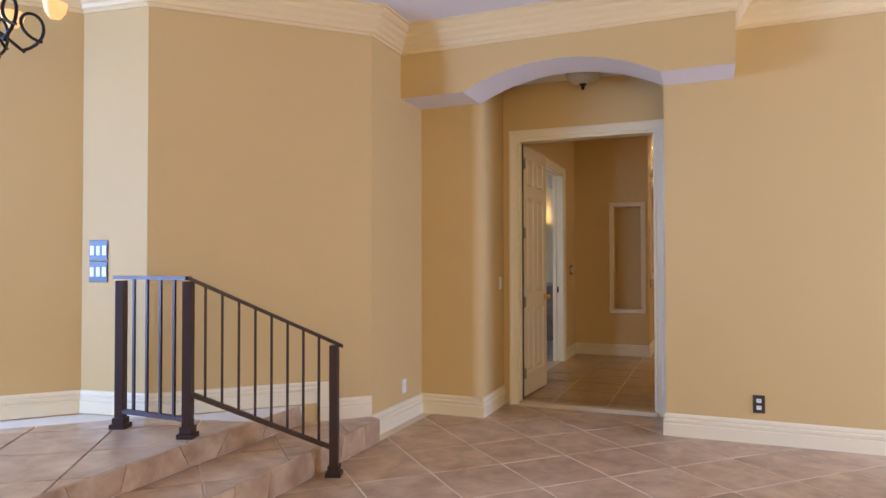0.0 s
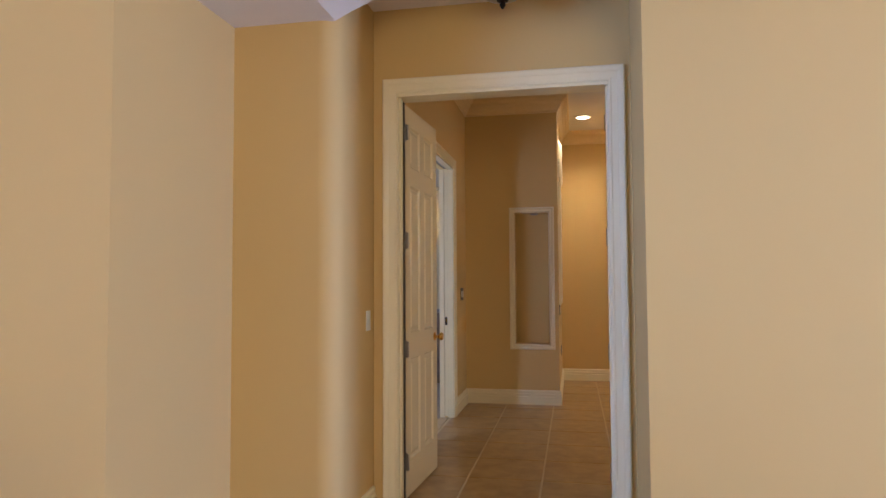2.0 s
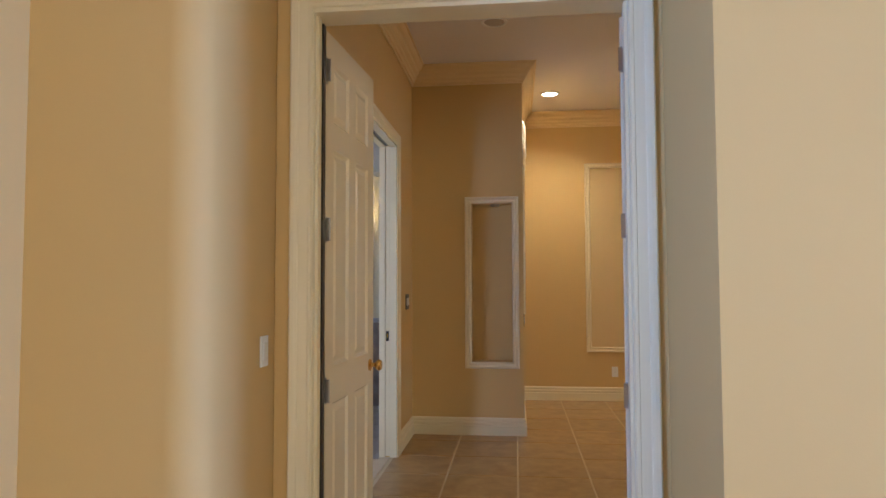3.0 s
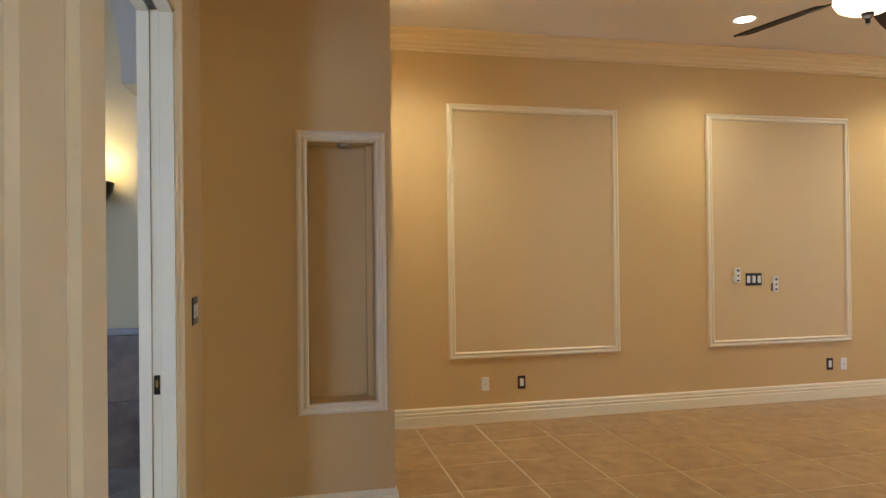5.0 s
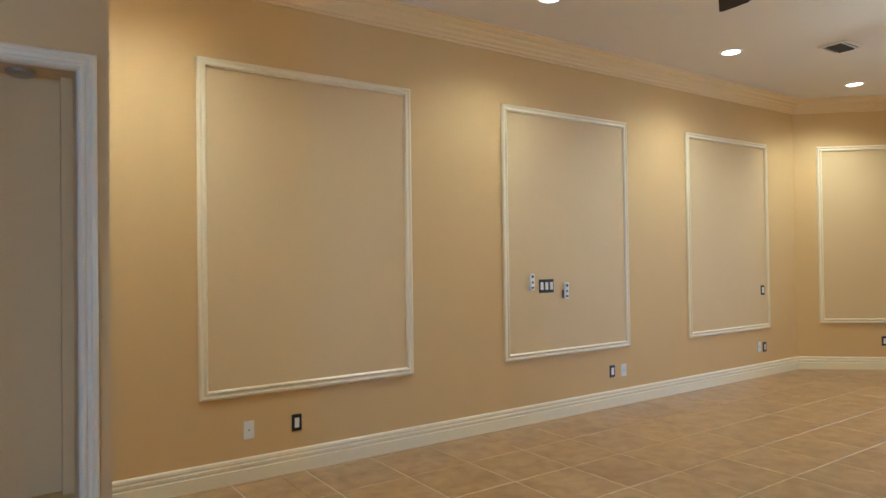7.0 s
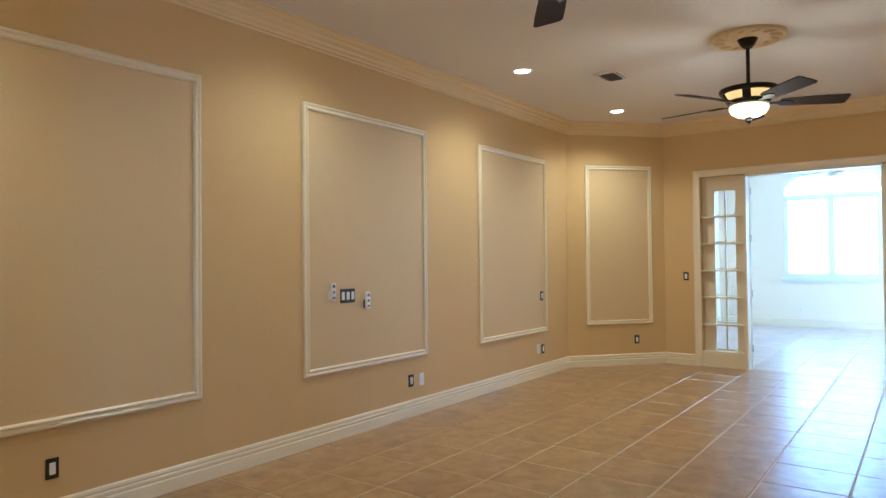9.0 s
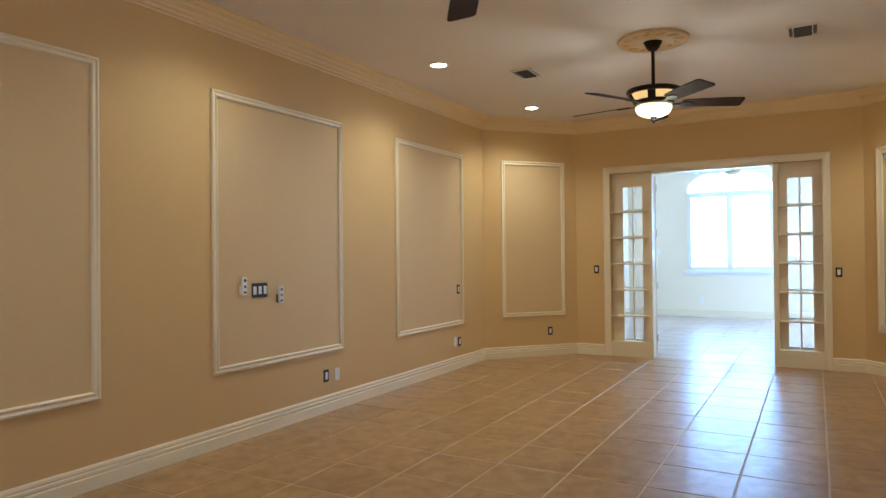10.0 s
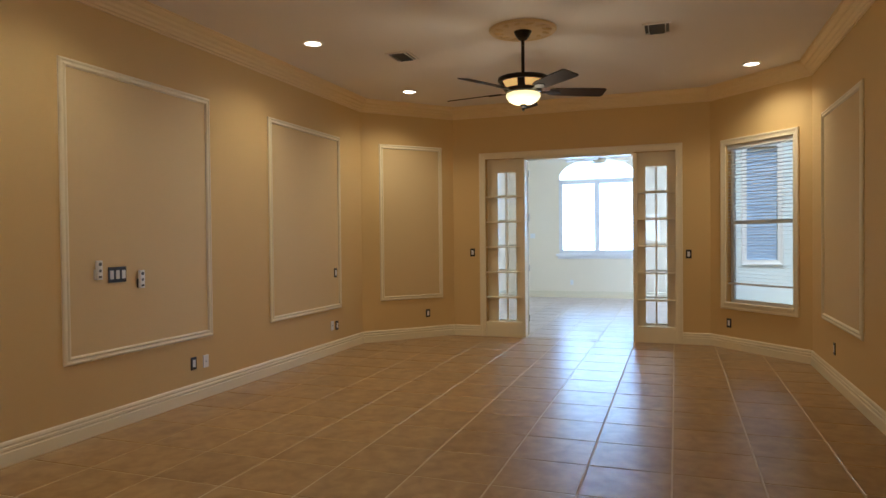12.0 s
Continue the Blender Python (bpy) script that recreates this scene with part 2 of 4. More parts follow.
def on_wall(p0, p1, s, z, out=0.0):
    """A pose on a wall's face: x along the wall, y out of it, z up."""
    p0, p1 = Vector(p0), Vector(p1)
    d = (p1 - p0).normalized()
    left = Vector((-d.y, d.x))
    q = p0 + d * s + left * out
    return Matrix(((d.x, left.x, 0, q.x), (d.y, left.y, 0, q.y), (0, 0, 1, z), (0, 0, 0, 1)))


# a plane whose sweep path lies on the wall: path x -> along, path y -> up, height -> out
UP = Matrix(((1, 0, 0, 0), (0, 0, 1, 0), (0, 1, 0, 0), (0, 0, 0, 1)))


def wall_sweep(path, profile, closed=False):
    bm = sweep(path, profile, closed)
    bmesh.ops.transform(bm, matrix=UP, verts=bm.verts)
    return bm


BASE = [(d, z * 1.05) for d, z in [(0, 0), (0.020, 0), (0.020, 0.080), (0.012, 0.086), (0.012, 0.092), (0.018, 0.097), (0.018, 0.112), (0.010, 0.117), (0.010, 0.123), (0.014, 0.128), (0.012, 0.142), (0.006, 0.150), (0, 0.152)]]


def crown_profile(z, h, d):
    shape = [(0, 0), (0.10, 0), (0.10, 0.10), (0.20, 0.14), (0.24, 0.26), (0.34, 0.34), (0.38, 0.46), (0.56, 0.58), (0.60, 0.70), (0.74, 0.76), (0.86, 0.86), (0.88, 0.94), (1.0, 0.95), (1.0, 1.0), (0, 1.0)]
    return [(a * d, z - h + b * h) for a, b in shape]


CASING = [(0, 0), (0, 0.012), (0.004, 0.016), (0.014, 0.017), (0.018, 0.014), (0.060, 0.018), (0.066, 0.022), (0.080, 0.025), (0.096, 0.026), (0.102, 0.023), (0.105, 0.017), (0.105, 0)]
CASING = [(d * 0.87, o) for d, o in CASING]
FRAME = [(0, 0), (0, 0.012), (0.008, 0.020), (0.018, 0.022), (0.024, 0.016), (0.034, 0.014), (0.042, 0.022), (0.050, 0.024), (0.058, 0.016), (0.062, 0.0)]


def casing(name, parent, m, width, height, foot=0.0, mat=None, profile=None):
    """Three-sided door casing round an opening that starts at x = 0; its profile grows outward."""
    pr = [(d, o) for d, o in (profile or CASING)]
    bm = wall_sweep([(0, foot), (0, height), (width, height), (width, foot)], pr)
    return part(name, bm, mat or TRIM, parent, at=m)


# ---- plan ----
H, HE = 3.42, 3.33
XL, XN, YN, YP = -1.855, -0.82, 9.89, 11.75
L1, L2 = (7.30, YP), (8.41, 10.753)
R1, R2 = (8.41, 7.14), (7.31, 6.128)
XF = 8.41
X0, X1 = XF, XF + 0.17
YD0, YD1 = 6.355, 6.49
YE = 5.715
WT = 0.15

# main room walls, counter-clockwise
hall_left = ((XL, YN), (XL, YD1))
wall("wall_hall_left", *hall_left, 0.13, 0, H, PAINT, [(0.83, 1.94, 0, 2.52)])
wall("wall_door", (XL, YD1), (0.40, YD1), YD1 - YD0, 0, H, PAINT, [(0.152, 1.411, 0, 2.52)])
wall("wall_jog", (0.40, YD0), (0.40, 6.128), 0.10, 0, H, PAINT)
right_wall = ((0.40, 6.128), R2)
wall("wall_south", *right_wall, 0.40, 0, H, PAINT)
bay = (R2, R1)
wall("wall_bay_window", *bay, WT, 0, H, PAINT, [(0.240, 1.230, 0.59, 2.625)])
french = (R1, L2)
FY = R1[1]
wall("wall_french_doors", *french, 0.17, 0, H, PAINT, [(7.58 - FY, 10.25 - FY, 0, 2.63)])
diag = (L2, L1)
wall("wall_diagonal", *diag, WT, 0, H, PAINT)
north = (L1, (XN, YP))
wall("wall_north", *north, WT, 0, H, PAINT)
side = ((XN, YP), (XN, YN))
wall("wall_chimney_side", (XN, YP), (XN, YN + 0.10), 0.14, 0, H, PAINT, [(0.50, 1.50, 1.14, 2.46)])
niche_wall = ((XN, YN), (XL, YN))
wall("wall_niche", *niche_wall, 0.10, 0, H, PAINT, [(0.100, 0.478, 0.664, 2.130)])

ROOM = [(XL, YN), (XL, YD1), (0.40, YD1), (0.40, 6.128), R2, R1, L2, L1, (XN, YP), (XN, YN)]
tagged(part("ceiling_main_room", prism([(-2.0, 6.36), (0.3, 6.36), (0.3, 6.0), (7.4, 6.0), (8.56, 7.06), (8.56, 10.84), (7.38, 11.88), (-2.0, 11.88)], H, H + 0.12), CEIL), "flat off-white painted ceiling", "ceiling", kind="structure")
tagged(part("crown_moulding_main_room", sweep(ROOM, crown_profile(H, 0.170, 0.135), True), CROWN), "cream stepped crown moulding under the ceiling", "moulding", kind="structure")
for name, path in (("baseboard_south", [(-0.34, YD1), (0.40, YD1), (0.40, 6.128), R2, R1, (XF, 7.488)]), ("baseboard_north", [(XF, 10.342), L2, L1, (XN, YP), (XN, YN), (XL, YN), (XL, 9.15)])):
    tagged(part(name, sweep(path, BASE), TRIM), "cream grooved baseboard along the tiled floor", "baseboard", kind="structure")
tagged(part("baseboard_hall", sweep([(XL, 7.85), (XL, YD1), (XL + 0.07, YD1)], BASE), TRIM), "cream grooved baseboard beside the pocket door", "baseboard", kind="structure")

# entry room walls
J0, J1 = -0.319, -1.857
A, B, C, D, E0 = (-2.445, YE), (-2.445, 4.76), (-3.58, 3.62), (-4.12, 3.55), (-5.3, 2.2)
wall("wall_entry_right", (4.6, YE), (J0, YE), 0.30, -0.1, H, PAINT)
wall("wall_vestibule_right", (J0, 6.00), (J0, YD0), 0.14, -0.1, H, PAINT)
# the left pier has a broad rounded corner
rad = 0.11
pier = [(J1, YD0), (J1, YE + rad)] + [(J1 - rad + rad * math.cos(a), YE + rad - rad * math.sin(a)) for a in [i * math.pi / 20 for i in range(1, 11)]] + [A, (A[0], YD0)]
tagged(part("wall_vestibule_left", prism(pier, -0.1, H), PAINT, smooth=30), "tan painted wall pier with a rounded corner", "wall", kind="structure")
wall("wall_entry_left", A, B, 0.14, -0.1, H, PAINT)
wall("wall_stair", B, C, 0.14, 0, H, PAINT)
wall("wall_landing", C, D, 0.14, 0, H, PAINT)
wall("wall_landing_side", D, E0, 0.14, 0, H, PAINT)
wall("wall_entry_west_return", E0, (-6.9, 2.2), 0.14, 0, H, PAINT)
wall("wall_entry_west", (-6.9, 2.34), (-6.9, -4.4), 0.16, 0, H, PAINT, [(1.04, 3.04, 0.9, 2.9)])
wall("wall_entry_south", (-6.9, -4.4), (4.6, -4.4), 0.16, 0, H, PAINT, [(7.0, 10.8, 0.3, 3.0)])
wall("wall_entry_east", (4.6, -4.4), (4.6, YE), 0.16, 0, H, PAINT, [(8.75, 9.95, 0.1, 2.2)])
tagged(part("ceiling_entry", boxed(-7.0, -4.5, HE, 4.7, 5.74, HE + 0.12), CEIL), "flat white painted ceiling of the entry", "ceiling", kind="structure")
tagged(part("ceiling_vestibule", boxed(J1 - 0.05, 5.60, 3.05, J0 + 0.05, YD0, 3.20), CEIL), "low painted ceiling of the vestibule", "ceiling", kind="structure")


def arch_beam():
    """A dropped soffit with a segmental arch cut through it."""
    x0, x1, a0, a1, zs, rise = A[0], 0.198, -1.875, -0.315, 2.751, 0.192
    n = 28
    w = (a1 - a0) / 2
    r = (w * w + rise * rise) / (2 * rise)
    half = math.asin(w / r)
    cx = (a0 + a1) / 2
    curve = [(cx + r * math.sin(-half + 2 * half * i / n), zs + rise - r + r * math.cos(-half + 2 * half * i / n)) for i in range(n + 1)]
    bm = bmesh.new()
    outline = [(x0, HE - 0.001), (x0, zs)] + curve + [(x1, zs), (x1, HE - 0.001)]
    f, b = [bm.verts.new((x, 5.285, z)) for x, z in outline], [bm.verts.new((x, 5.735, z)) for x, z in outline]
    m = len(outline)
    for i in range(m):
        bm.faces.new((f[i], b[i], b[(i + 1) % m], f[(i + 1) % m]))
    bm.faces.new(f)
    bm.faces.new(b[::-1])
    return bm


beam = part("arch_beam", arch_beam(), PAINT, smooth=20)
beam.data.materials.append(CEIL)
for poly in beam.data.polygons:
    if poly.normal.z < -0.5:
        poly.material_index = 1
tagged(beam, "tan dropped beam with a shallow arch over the doorway", "beam", kind="structure")
entry_path = [(4.6, YE), (0.198, YE), (0.198, 5.285), (A[0], 5.285), B, C, D, E0]
tagged(part("crown_moulding_entry", sweep(entry_path, crown_profile(HE, 0.205, 0.165)), CROWN), "wide cream stepped crown moulding in the entry", "moulding", kind="structure")
EZ = -0.030
TALL = [(d * 1.1, z * 1.1 + EZ) for d, z in BASE]
tagged(part("baseboard_entry_right", sweep([(4.6, YE), (J0, YE), (J0, YD0 - 0.01)], TALL), TRIM), "cream grooved baseboard of the entry", "baseboard", kind="structure")
tagged(part("baseboard_entry_left", sweep([(J1, YD0 - 0.01), (J1, YE), A, (A[0], 4.72)], TALL), TRIM), "cream grooved baseboard of the entry", "baseboard", kind="structure")

# stair base trim, stepping up with the treads
RISE = 0.140
mid = (-2.74, 4.464)
low = [(d, z + RISE) for d, z in BASE]
high = [(d, z + 2 * RISE) for d, z in BASE]
tagged(part("baseboard_stair_low", sweep([B, mid], low), TRIM), "cream baseboard above the lower stair tread", "baseboard", kind="structure")
tagged(part("baseboard_stair_high", sweep([mid, C, D, E0], high), TRIM), "cream baseboard along the tiled landing", "baseboard", kind="structure")
ms = on_wall(B, C, (Vector(mid) - Vector(B)).length, 0)
tagged(part("baseboard_stair_step", boxed(-0.075, 0.001, RISE + 0.12, 0.012, 0.021, 2 * RISE + 0.153, bevel=0.003), TRIM, at=ms), "short upright cream trim where the baseboard steps up", "baseboard", kind="structure")


# ---- floors ----
def clip(poly, a, b):
    """Keep the part of a polygon on the left of the line a-b."""
    out = []
    n = Vector((-(b[1] - a[1]), b[0] - a[0]))
    for p, q in zip(poly, poly[1:] + poly[:1]):
        dp, dq = n.dot(Vector((p[0] - a[0], p[1] - a[1]))), n.dot(Vector((q[0] - a[0], q[1] - a[1])))
        if dp >= 0:
            out.append(p)
        if dp * dq < 0:
            k = dp / (dp - dq)
            out.append((p[0] + (q[0] - p[0]) * k, p[1] + (q[1] - p[1]) * k))
    return out


def tile_mesh(poly, mat, h=0.010, chamfer=0.003):
    cx, cy = sum(p[0] for p in poly) / len(poly), sum(p[1] for p in poly) / len(poly)
    bm = bmesh.new()
    rings = []
    for shrink, z in ((0, -h), (0, -chamfer), (chamfer, 0)):
        rings.append([bm.verts.new((x - shrink * (1 if x > cx else -1), y - shrink * (1 if y > cy else -1), z)) for x, y in poly])
    n = len(poly)
    for r, s in zip(rings, rings[1:]):
        for i in range(n):
            bm.faces.new((r[i], r[(i + 1) % n], s[(i + 1) % n], s[i]))
    bm.faces.new(rings[-1])
    return mesh_of("tile", bm, mat)


def tile_floor(parent, mat, origin, pitch, turn, bounds, z=0.0, gap=0.011):
    """Square tiles on a grid through origin, turned, cut to the convex counter-clockwise outline bounds."""
    c, s = math.cos(radians(turn)), math.sin(radians(turn))
    half = (pitch - gap) / 2
    full = None
    us = [(p[0] - origin[0]) * c + (p[1] - origin[1]) * s for p in bounds]
    vs = [-(p[0] - origin[0]) * s + (p[1] - origin[1]) * c for p in bounds]
    for i in range(math.floor(min(us) / pitch), math.ceil(max(us) / pitch)):
        for j in range(math.floor(min(vs) / pitch), math.ceil(max(vs) / pitch)):
            u, v = (i + 0.5) * pitch, (j + 0.5) * pitch
            square = [(u + a * half, v + b * half) for a, b in ((-1, -1), (1, -1), (1, 1), (-1, 1))]
            poly = [(origin[0] + a * c - b * s, origin[1] + a * s + b * c) for a, b in square]
            for a, b in zip(bounds, bounds[1:] + bounds[:1]):
                poly = clip(poly, a, b) if poly else poly
            if len(poly) < 3:
                continue
            cx, cy = sum(p[0] for p in poly) / len(poly), sum(p[1] for p in poly) / len(poly)
            area = abs(sum(p[0] * q[1] - p[1] * q[0] for p, q in zip(poly, poly[1:] + poly[:1]))) / 2
            if area < 0.002:
                continue
            if area > (2 * half) ** 2 - 1e-5:
                if full is None:
                    full = tile_mesh([(a * c - b * s, a * s + b * c) for a, b in ((-half, -half), (half, -half), (half, half), (-half, half))], mat)
                me = full
            else:
                me = tile_mesh([(p[0] - cx, p[1] - cy) for p in poly], mat)
            ob = new("tile", me)
            ob.parent = parent
            lift = 0.0004 * random.uniform(-1, 1)
            ob.location = (cx, cy, z + lift)


floor = tagged(part("floor", boxed(-1.9, YD0 + 0.02, -0.12, 8.49, 11.9, -0.003), GROUT), "tan glazed ceramic tile floor laid square", "floor", kind="structure")
floor_entry = tagged(part("floor_entry", boxed(-7.1, -4.6, -0.14, 4.8, YD0 - 0.03, EZ - 0.003), GROUT_LIGHT), "brown ceramic tile floor laid diagonally", "floor", kind="structure")
floor_far = tagged(part("floor_far_room", boxed(8.50, 5.2, -0.12, 15.3, 12.2, -0.003), GROUT), "glossy tile floor of the bright room, paled for its daylight", "floor", kind="structure")
floor_bath = tagged(part("floor_bath", boxed(-5.2, 6.4, -0.12, -1.91, 13.4, -0.003), GROUT), "grey bathroom tile floor", "floor", kind="structure")
tagged(part("threshold", boxed(-1.69, YD0 - 0.045, -0.06, -0.43, YD0 + 0.045, 0.003, bevel=0.003), GROUT), "tan stone threshold strip under the double door", "threshold", kind="structure")
# landing and lower tread, tiled
tread = tagged(part("stair_tread", prism([(-2.345, -1.2), (-2.345, 4.70), (-2.445, 4.76), (-2.81, 4.395), (-2.81, -1.2)][::-1], -0.08, RISE - 0.010), GROUT_LIGHT), "lower tiled stair tread below the landing", "stair", kind="structure")
landing = tagged(part("landing", prism([(-2.815, -1.2), (-2.815, 4.39), C, D, E0, (-6.9, 2.2), (-6.9, -1.2)][::-1], -0.02, 2 * RISE - 0.010), GROUT_LIGHT), "raised tiled landing behind the iron railing", "landing", kind="structure")

# ---- far room ----
wall("wall_far_back", (14.98, 5.2), (14.98, 12.2), 0.16, 0, H, CREAM, [(3.27, 5.02, 1.10, 2.78)], "pale cream wall of the bright room")
wall("wall_far_north", (14.98, 11.6), (8.58, 11.6), 0.16, 0, H, CREAM, (), "pale cream wall of the bright room")
wall("wall_far_south", (10.6, 5.3), (14.98, 5.3), 0.16, 0, H, CREAM, [(0.5, 4.1, 0.5, 2.9)], "pale cream wall of the bright room")
wall("wall_far_return", (8.582, 7.12), (10.6, 7.12), 0.10, 0, H, CREAM, (), "pale cream wall of the bright room")
wall("wall_far_return_side", (10.6, 7.12), (10.6, 5.2), 0.05, 0, H, CREAM, (), "pale cream wall of the bright room")
wall("wall_far_west_high", (8.582, 11.7), (8.582, 10.82), 0.10, 0, H, CREAM, (), "pale cream wall of the bright room")
tagged(part("ceiling_far_room", boxed(8.57, 7.06, H + 0.05, 15.3, 12.3, H + 0.17), CEIL), "white ceiling of the bright room", "ceiling", kind="structure")
tagged(part("ceiling_far_room", boxed(10.58, 5.1, H + 0.05, 15.3, 7.058, H + 0.17), CEIL), "white ceiling of the bright room", "ceiling", kind="structure")
tagged(part("baseboard_far_room", sweep([(14.98, 5.3), (14.98, 11.6), (8.6, 11.6)], BASE), WHITE), "white baseboard of the bright room", "baseboard", kind="structure")


def far_window():
    w = thing("window_far", "wide white window with arched top over two lights", "window", on_wall((14.98, 5.2), (14.98, 12.2), 3.27, 1.10), kind="structure")
    W, HT = 1.75, 1.68
    fr = bmesh.new()
    for x0, x1, z0, z1 in ((-0.02, W + 0.02, -0.04, 0.05), (-0.02, W + 0.02, HT - 0.05, HT + 0.068), (-0.03, 0.06, 0.05, HT - 0.05), (W - 0.06, W + 0.03, 0.05, HT - 0.05), (W / 2 - 0.06, W / 2 + 0.06, 0.05, HT - 0.05)):
        box(fr, x0, -0.045, z0, x1, 0.008, z1)
    part("window_frame", fr, PLASTIC, w)
    part("window_sill", boxed(-0.10, 0.0, -0.10, W + 0.10, 0.07, -0.042, bevel=0.006), PLASTIC, w)
    part("apron", boxed(-0.06, 0.0, -0.16, W + 0.06, 0.02, -0.10), PLASTIC, w)
    for x in (0.06, W / 2 + 0.05):
        p = part("pane", boxed(x, -0.024, 0.05, x + W / 2 - 0.12, -0.018, HT - 0.05), GLASS, w)
        p.visible_shadow = False
    # lowered blind slats behind the glass
    n = 34
    for x in (0.07, W / 2 + 0.06):
        bl = bmesh.new()
        for i in range(n):
            z = 0.07 + i * (HT - 0.14) / (n - 1)
            box(bl, x, -0.090, z, x + W / 2 - 0.13, -0.060, z + 0.003)
        part("blind", bl, SLAT, w)


far_window()
# the arched light above is a panel on the same wall, glowing in place of sky
pts = [(0.0, 0.0)] + [(0.875 - 0.875 * math.cos(a), 0.06 + 0.40 * math.sin(a)) for a in [i * math.pi / 20 for i in range(21)]] + [(1.75, 0.0)]
bm_a = prism(pts, 0, 0.02)
bmesh.ops.transform(bm_a, matrix=UP, verts=bm_a.verts)
SKYPANE = glow("bright_sky_pane", (0.50, 0.74, 1.0), 5, (0.8, 0.85, 0.9))
tagged(part("window_far_arch", bm_a, SKYPANE, at=on_wall((14.98, 5.2), (14.98, 12.2), 3.27, 2.85, 0.004)), "arched white transom window full of sky light", "window", kind="structure")
tagged(part("backdrop", boxed(19.5, 2, -1, 19.6, 17, 6), glow("white_daylight_backdrop", (0.38, 0.62, 1.0), 19, (0.8, 0.85, 0.9))), "plain white overexposed daylight outside the window", "backdrop", kind="structure")

# ---- outside the bay window ----
tagged(part("ground", boxed(-60, -70, -0.4, 90, 60, -0.15), CONCRETE), "pale concrete patio and open ground", "ground", kind="structure")


WX = 10.45
wing = wall("wall_wing", (WX, 1.0), (WX, 7.05), 0.08, -0.2, 3.5, STUCCO, [(5.07, 5.51, 1.07, 2.86)], "pale stucco outer wall of the house wing")


def wing_window():
    w = thing("window_2", "white framed wing window with closed blue-grey blind", "window", on_wall((WX, 1.0), (WX, 7.05), 5.07, 1.07), kind="structure")
    part("frame", wall_sweep([(0, 0), (0, 1.79), (0.44, 1.79), (0.44, 0)], [(d * 0.9, o * 1.4) for d, o in CASING], True), VINYL, w)
    for i in range(40):
        part("slat", boxed(0.0, -0.003, -0.023, 0.44, 0.003, 0.023), SHUTTER, w, at=pose(0, -0.045, 0.025 + i * 0.044, 10, 0, 0))


wing_window()
tagged(part("wing_roof", boxed(10.25, 0.5, 3.45, 10.9, 7.0, 3.60, bevel=0.01), STUCCO), "white overhanging eave of the house wing", "roof", kind="structure")

# ---- bathroom behind the pocket door ----
wall("wall_bath_west", (-4.6, 13.3), (-4.6, 6.4), 0.14, 0, H, BATH_PAINT, [(4.50, 5.26, 1.25, 2.25)], "cream bathroom wall")
wall("wall_bath_back", (-1.985, 11.25), (-4.6, 11.25), 0.14, 0, H, BATH_PAINT, (), "cream bathroom wall lit by a sconce")
wall("wall_bath_east", (-1.985, 9.95), (-1.985, 11.3), 0.14, 0, H, BATH_PAINT, (), "cream bathroom wall")
wall("wall_bath_south", (-4.7, 6.5), (-2.0, 6.5), 0.14, 0, H, BATH_PAINT, [(0.90, 1.26, 0.65, 2.25)], "cream bathroom wall")
tagged(part("ceiling_bath", boxed(-4.8, 6.3, H + 0.02, -1.95, 13.3, H + 0.14), CEIL), "cream bathroom ceiling", "ceiling", kind="structure")


def bath_arch():
    """A hanging quarter-arch bracket beside the bath."""
    n = 12
    pts = [(0.0, 3.37), (0.0, 2.38)] + [(0.296 + 0.50 * (1 - math.cos(a)), 2.38 + 0.99 * math.sin(a)) for a in [i * math.pi / 2 / n for i in range(n + 1)]]
    bm = prism(pts, 0, 0.30)
    bmesh.ops.transform(bm, matrix=UP, verts=bm.verts)
    return bm


# grey here stands for the arch lying in shade
tagged(part("bath_arch", bath_arch(), SHADED_PLASTER, at=Matrix(((-1, 0, 0, -2.05), (0, 1, 0, 10.3), (0, 0, 1, 0.13), (0, 0, 0, 1)))), "curved plaster arch over the bath, shade put into its grey", "arch", kind="structure")


def bath_surround():
    b = thing("tile_wainscot", "brown stone-tiled bathroom wainscot with a pale cap", "wainscot", pose(0, 0, 0), kind="structure")
    x = -4.58
    while x < -2.03:
        w = min(0.46, -2.0 - x)
        for z0, z1 in ((0.0, 0.47), (0.475, 0.94)):
            part("tile", boxed(x, 11.20, z0, x + w - 0.006, 11.245, z1, bevel=0.003), BATH_TILE, b)
        x += 0.46
    part("cap", boxed(-4.58, 11.185, 0.945, -2.0, 11.248, 0.99, bevel=0.010), BATH_FLOOR, b, "pale grey stone cap")


bath_surround()


def wall_sconce(m):
    s = thing("wall_sconce", "lit wall sconce with bronze bowl and scroll tail", "lamp", m)
    part("bowl", lathe([(0.0, -0.12), (0.05, -0.115), (0.10, -0.08), (0.135, -0.02), (0.145, 0.04), (0.13, 0.05), (0.10, 0.0), (0.0, -0.06)], 28, m=pose(0, 0.16, 0)), IRON, s, smooth=True)
    part("backplate", boxed(-0.045, 0.0, -0.30, 0.045, 0.02, 0.02, bevel=0.008), IRON, s)
    g = bmesh.new()
    bmesh.ops.create_uvsphere(g, u_segments=20, v_segments=12, radius=0.085)
    bmesh.ops.translate(g, verts=g.verts, vec=(0, 0.16, 0.10))
    part("shade", g, SCONCE, s, "glowing amber glass shade", smooth=True)
    t = bmesh.new()
    for i in range(9):
        a = i / 8
        x, z = 0.05 * math.sin(a * 5.2), -0.28 - 0.17 * a
        bmesh.ops.create_uvsphere(t, u_segments=8, v_segments=6, radius=0.022 - 0.008 * a, matrix=pose(x, 0.035, z))
    part("tail", t, IRON, s, smooth=True)


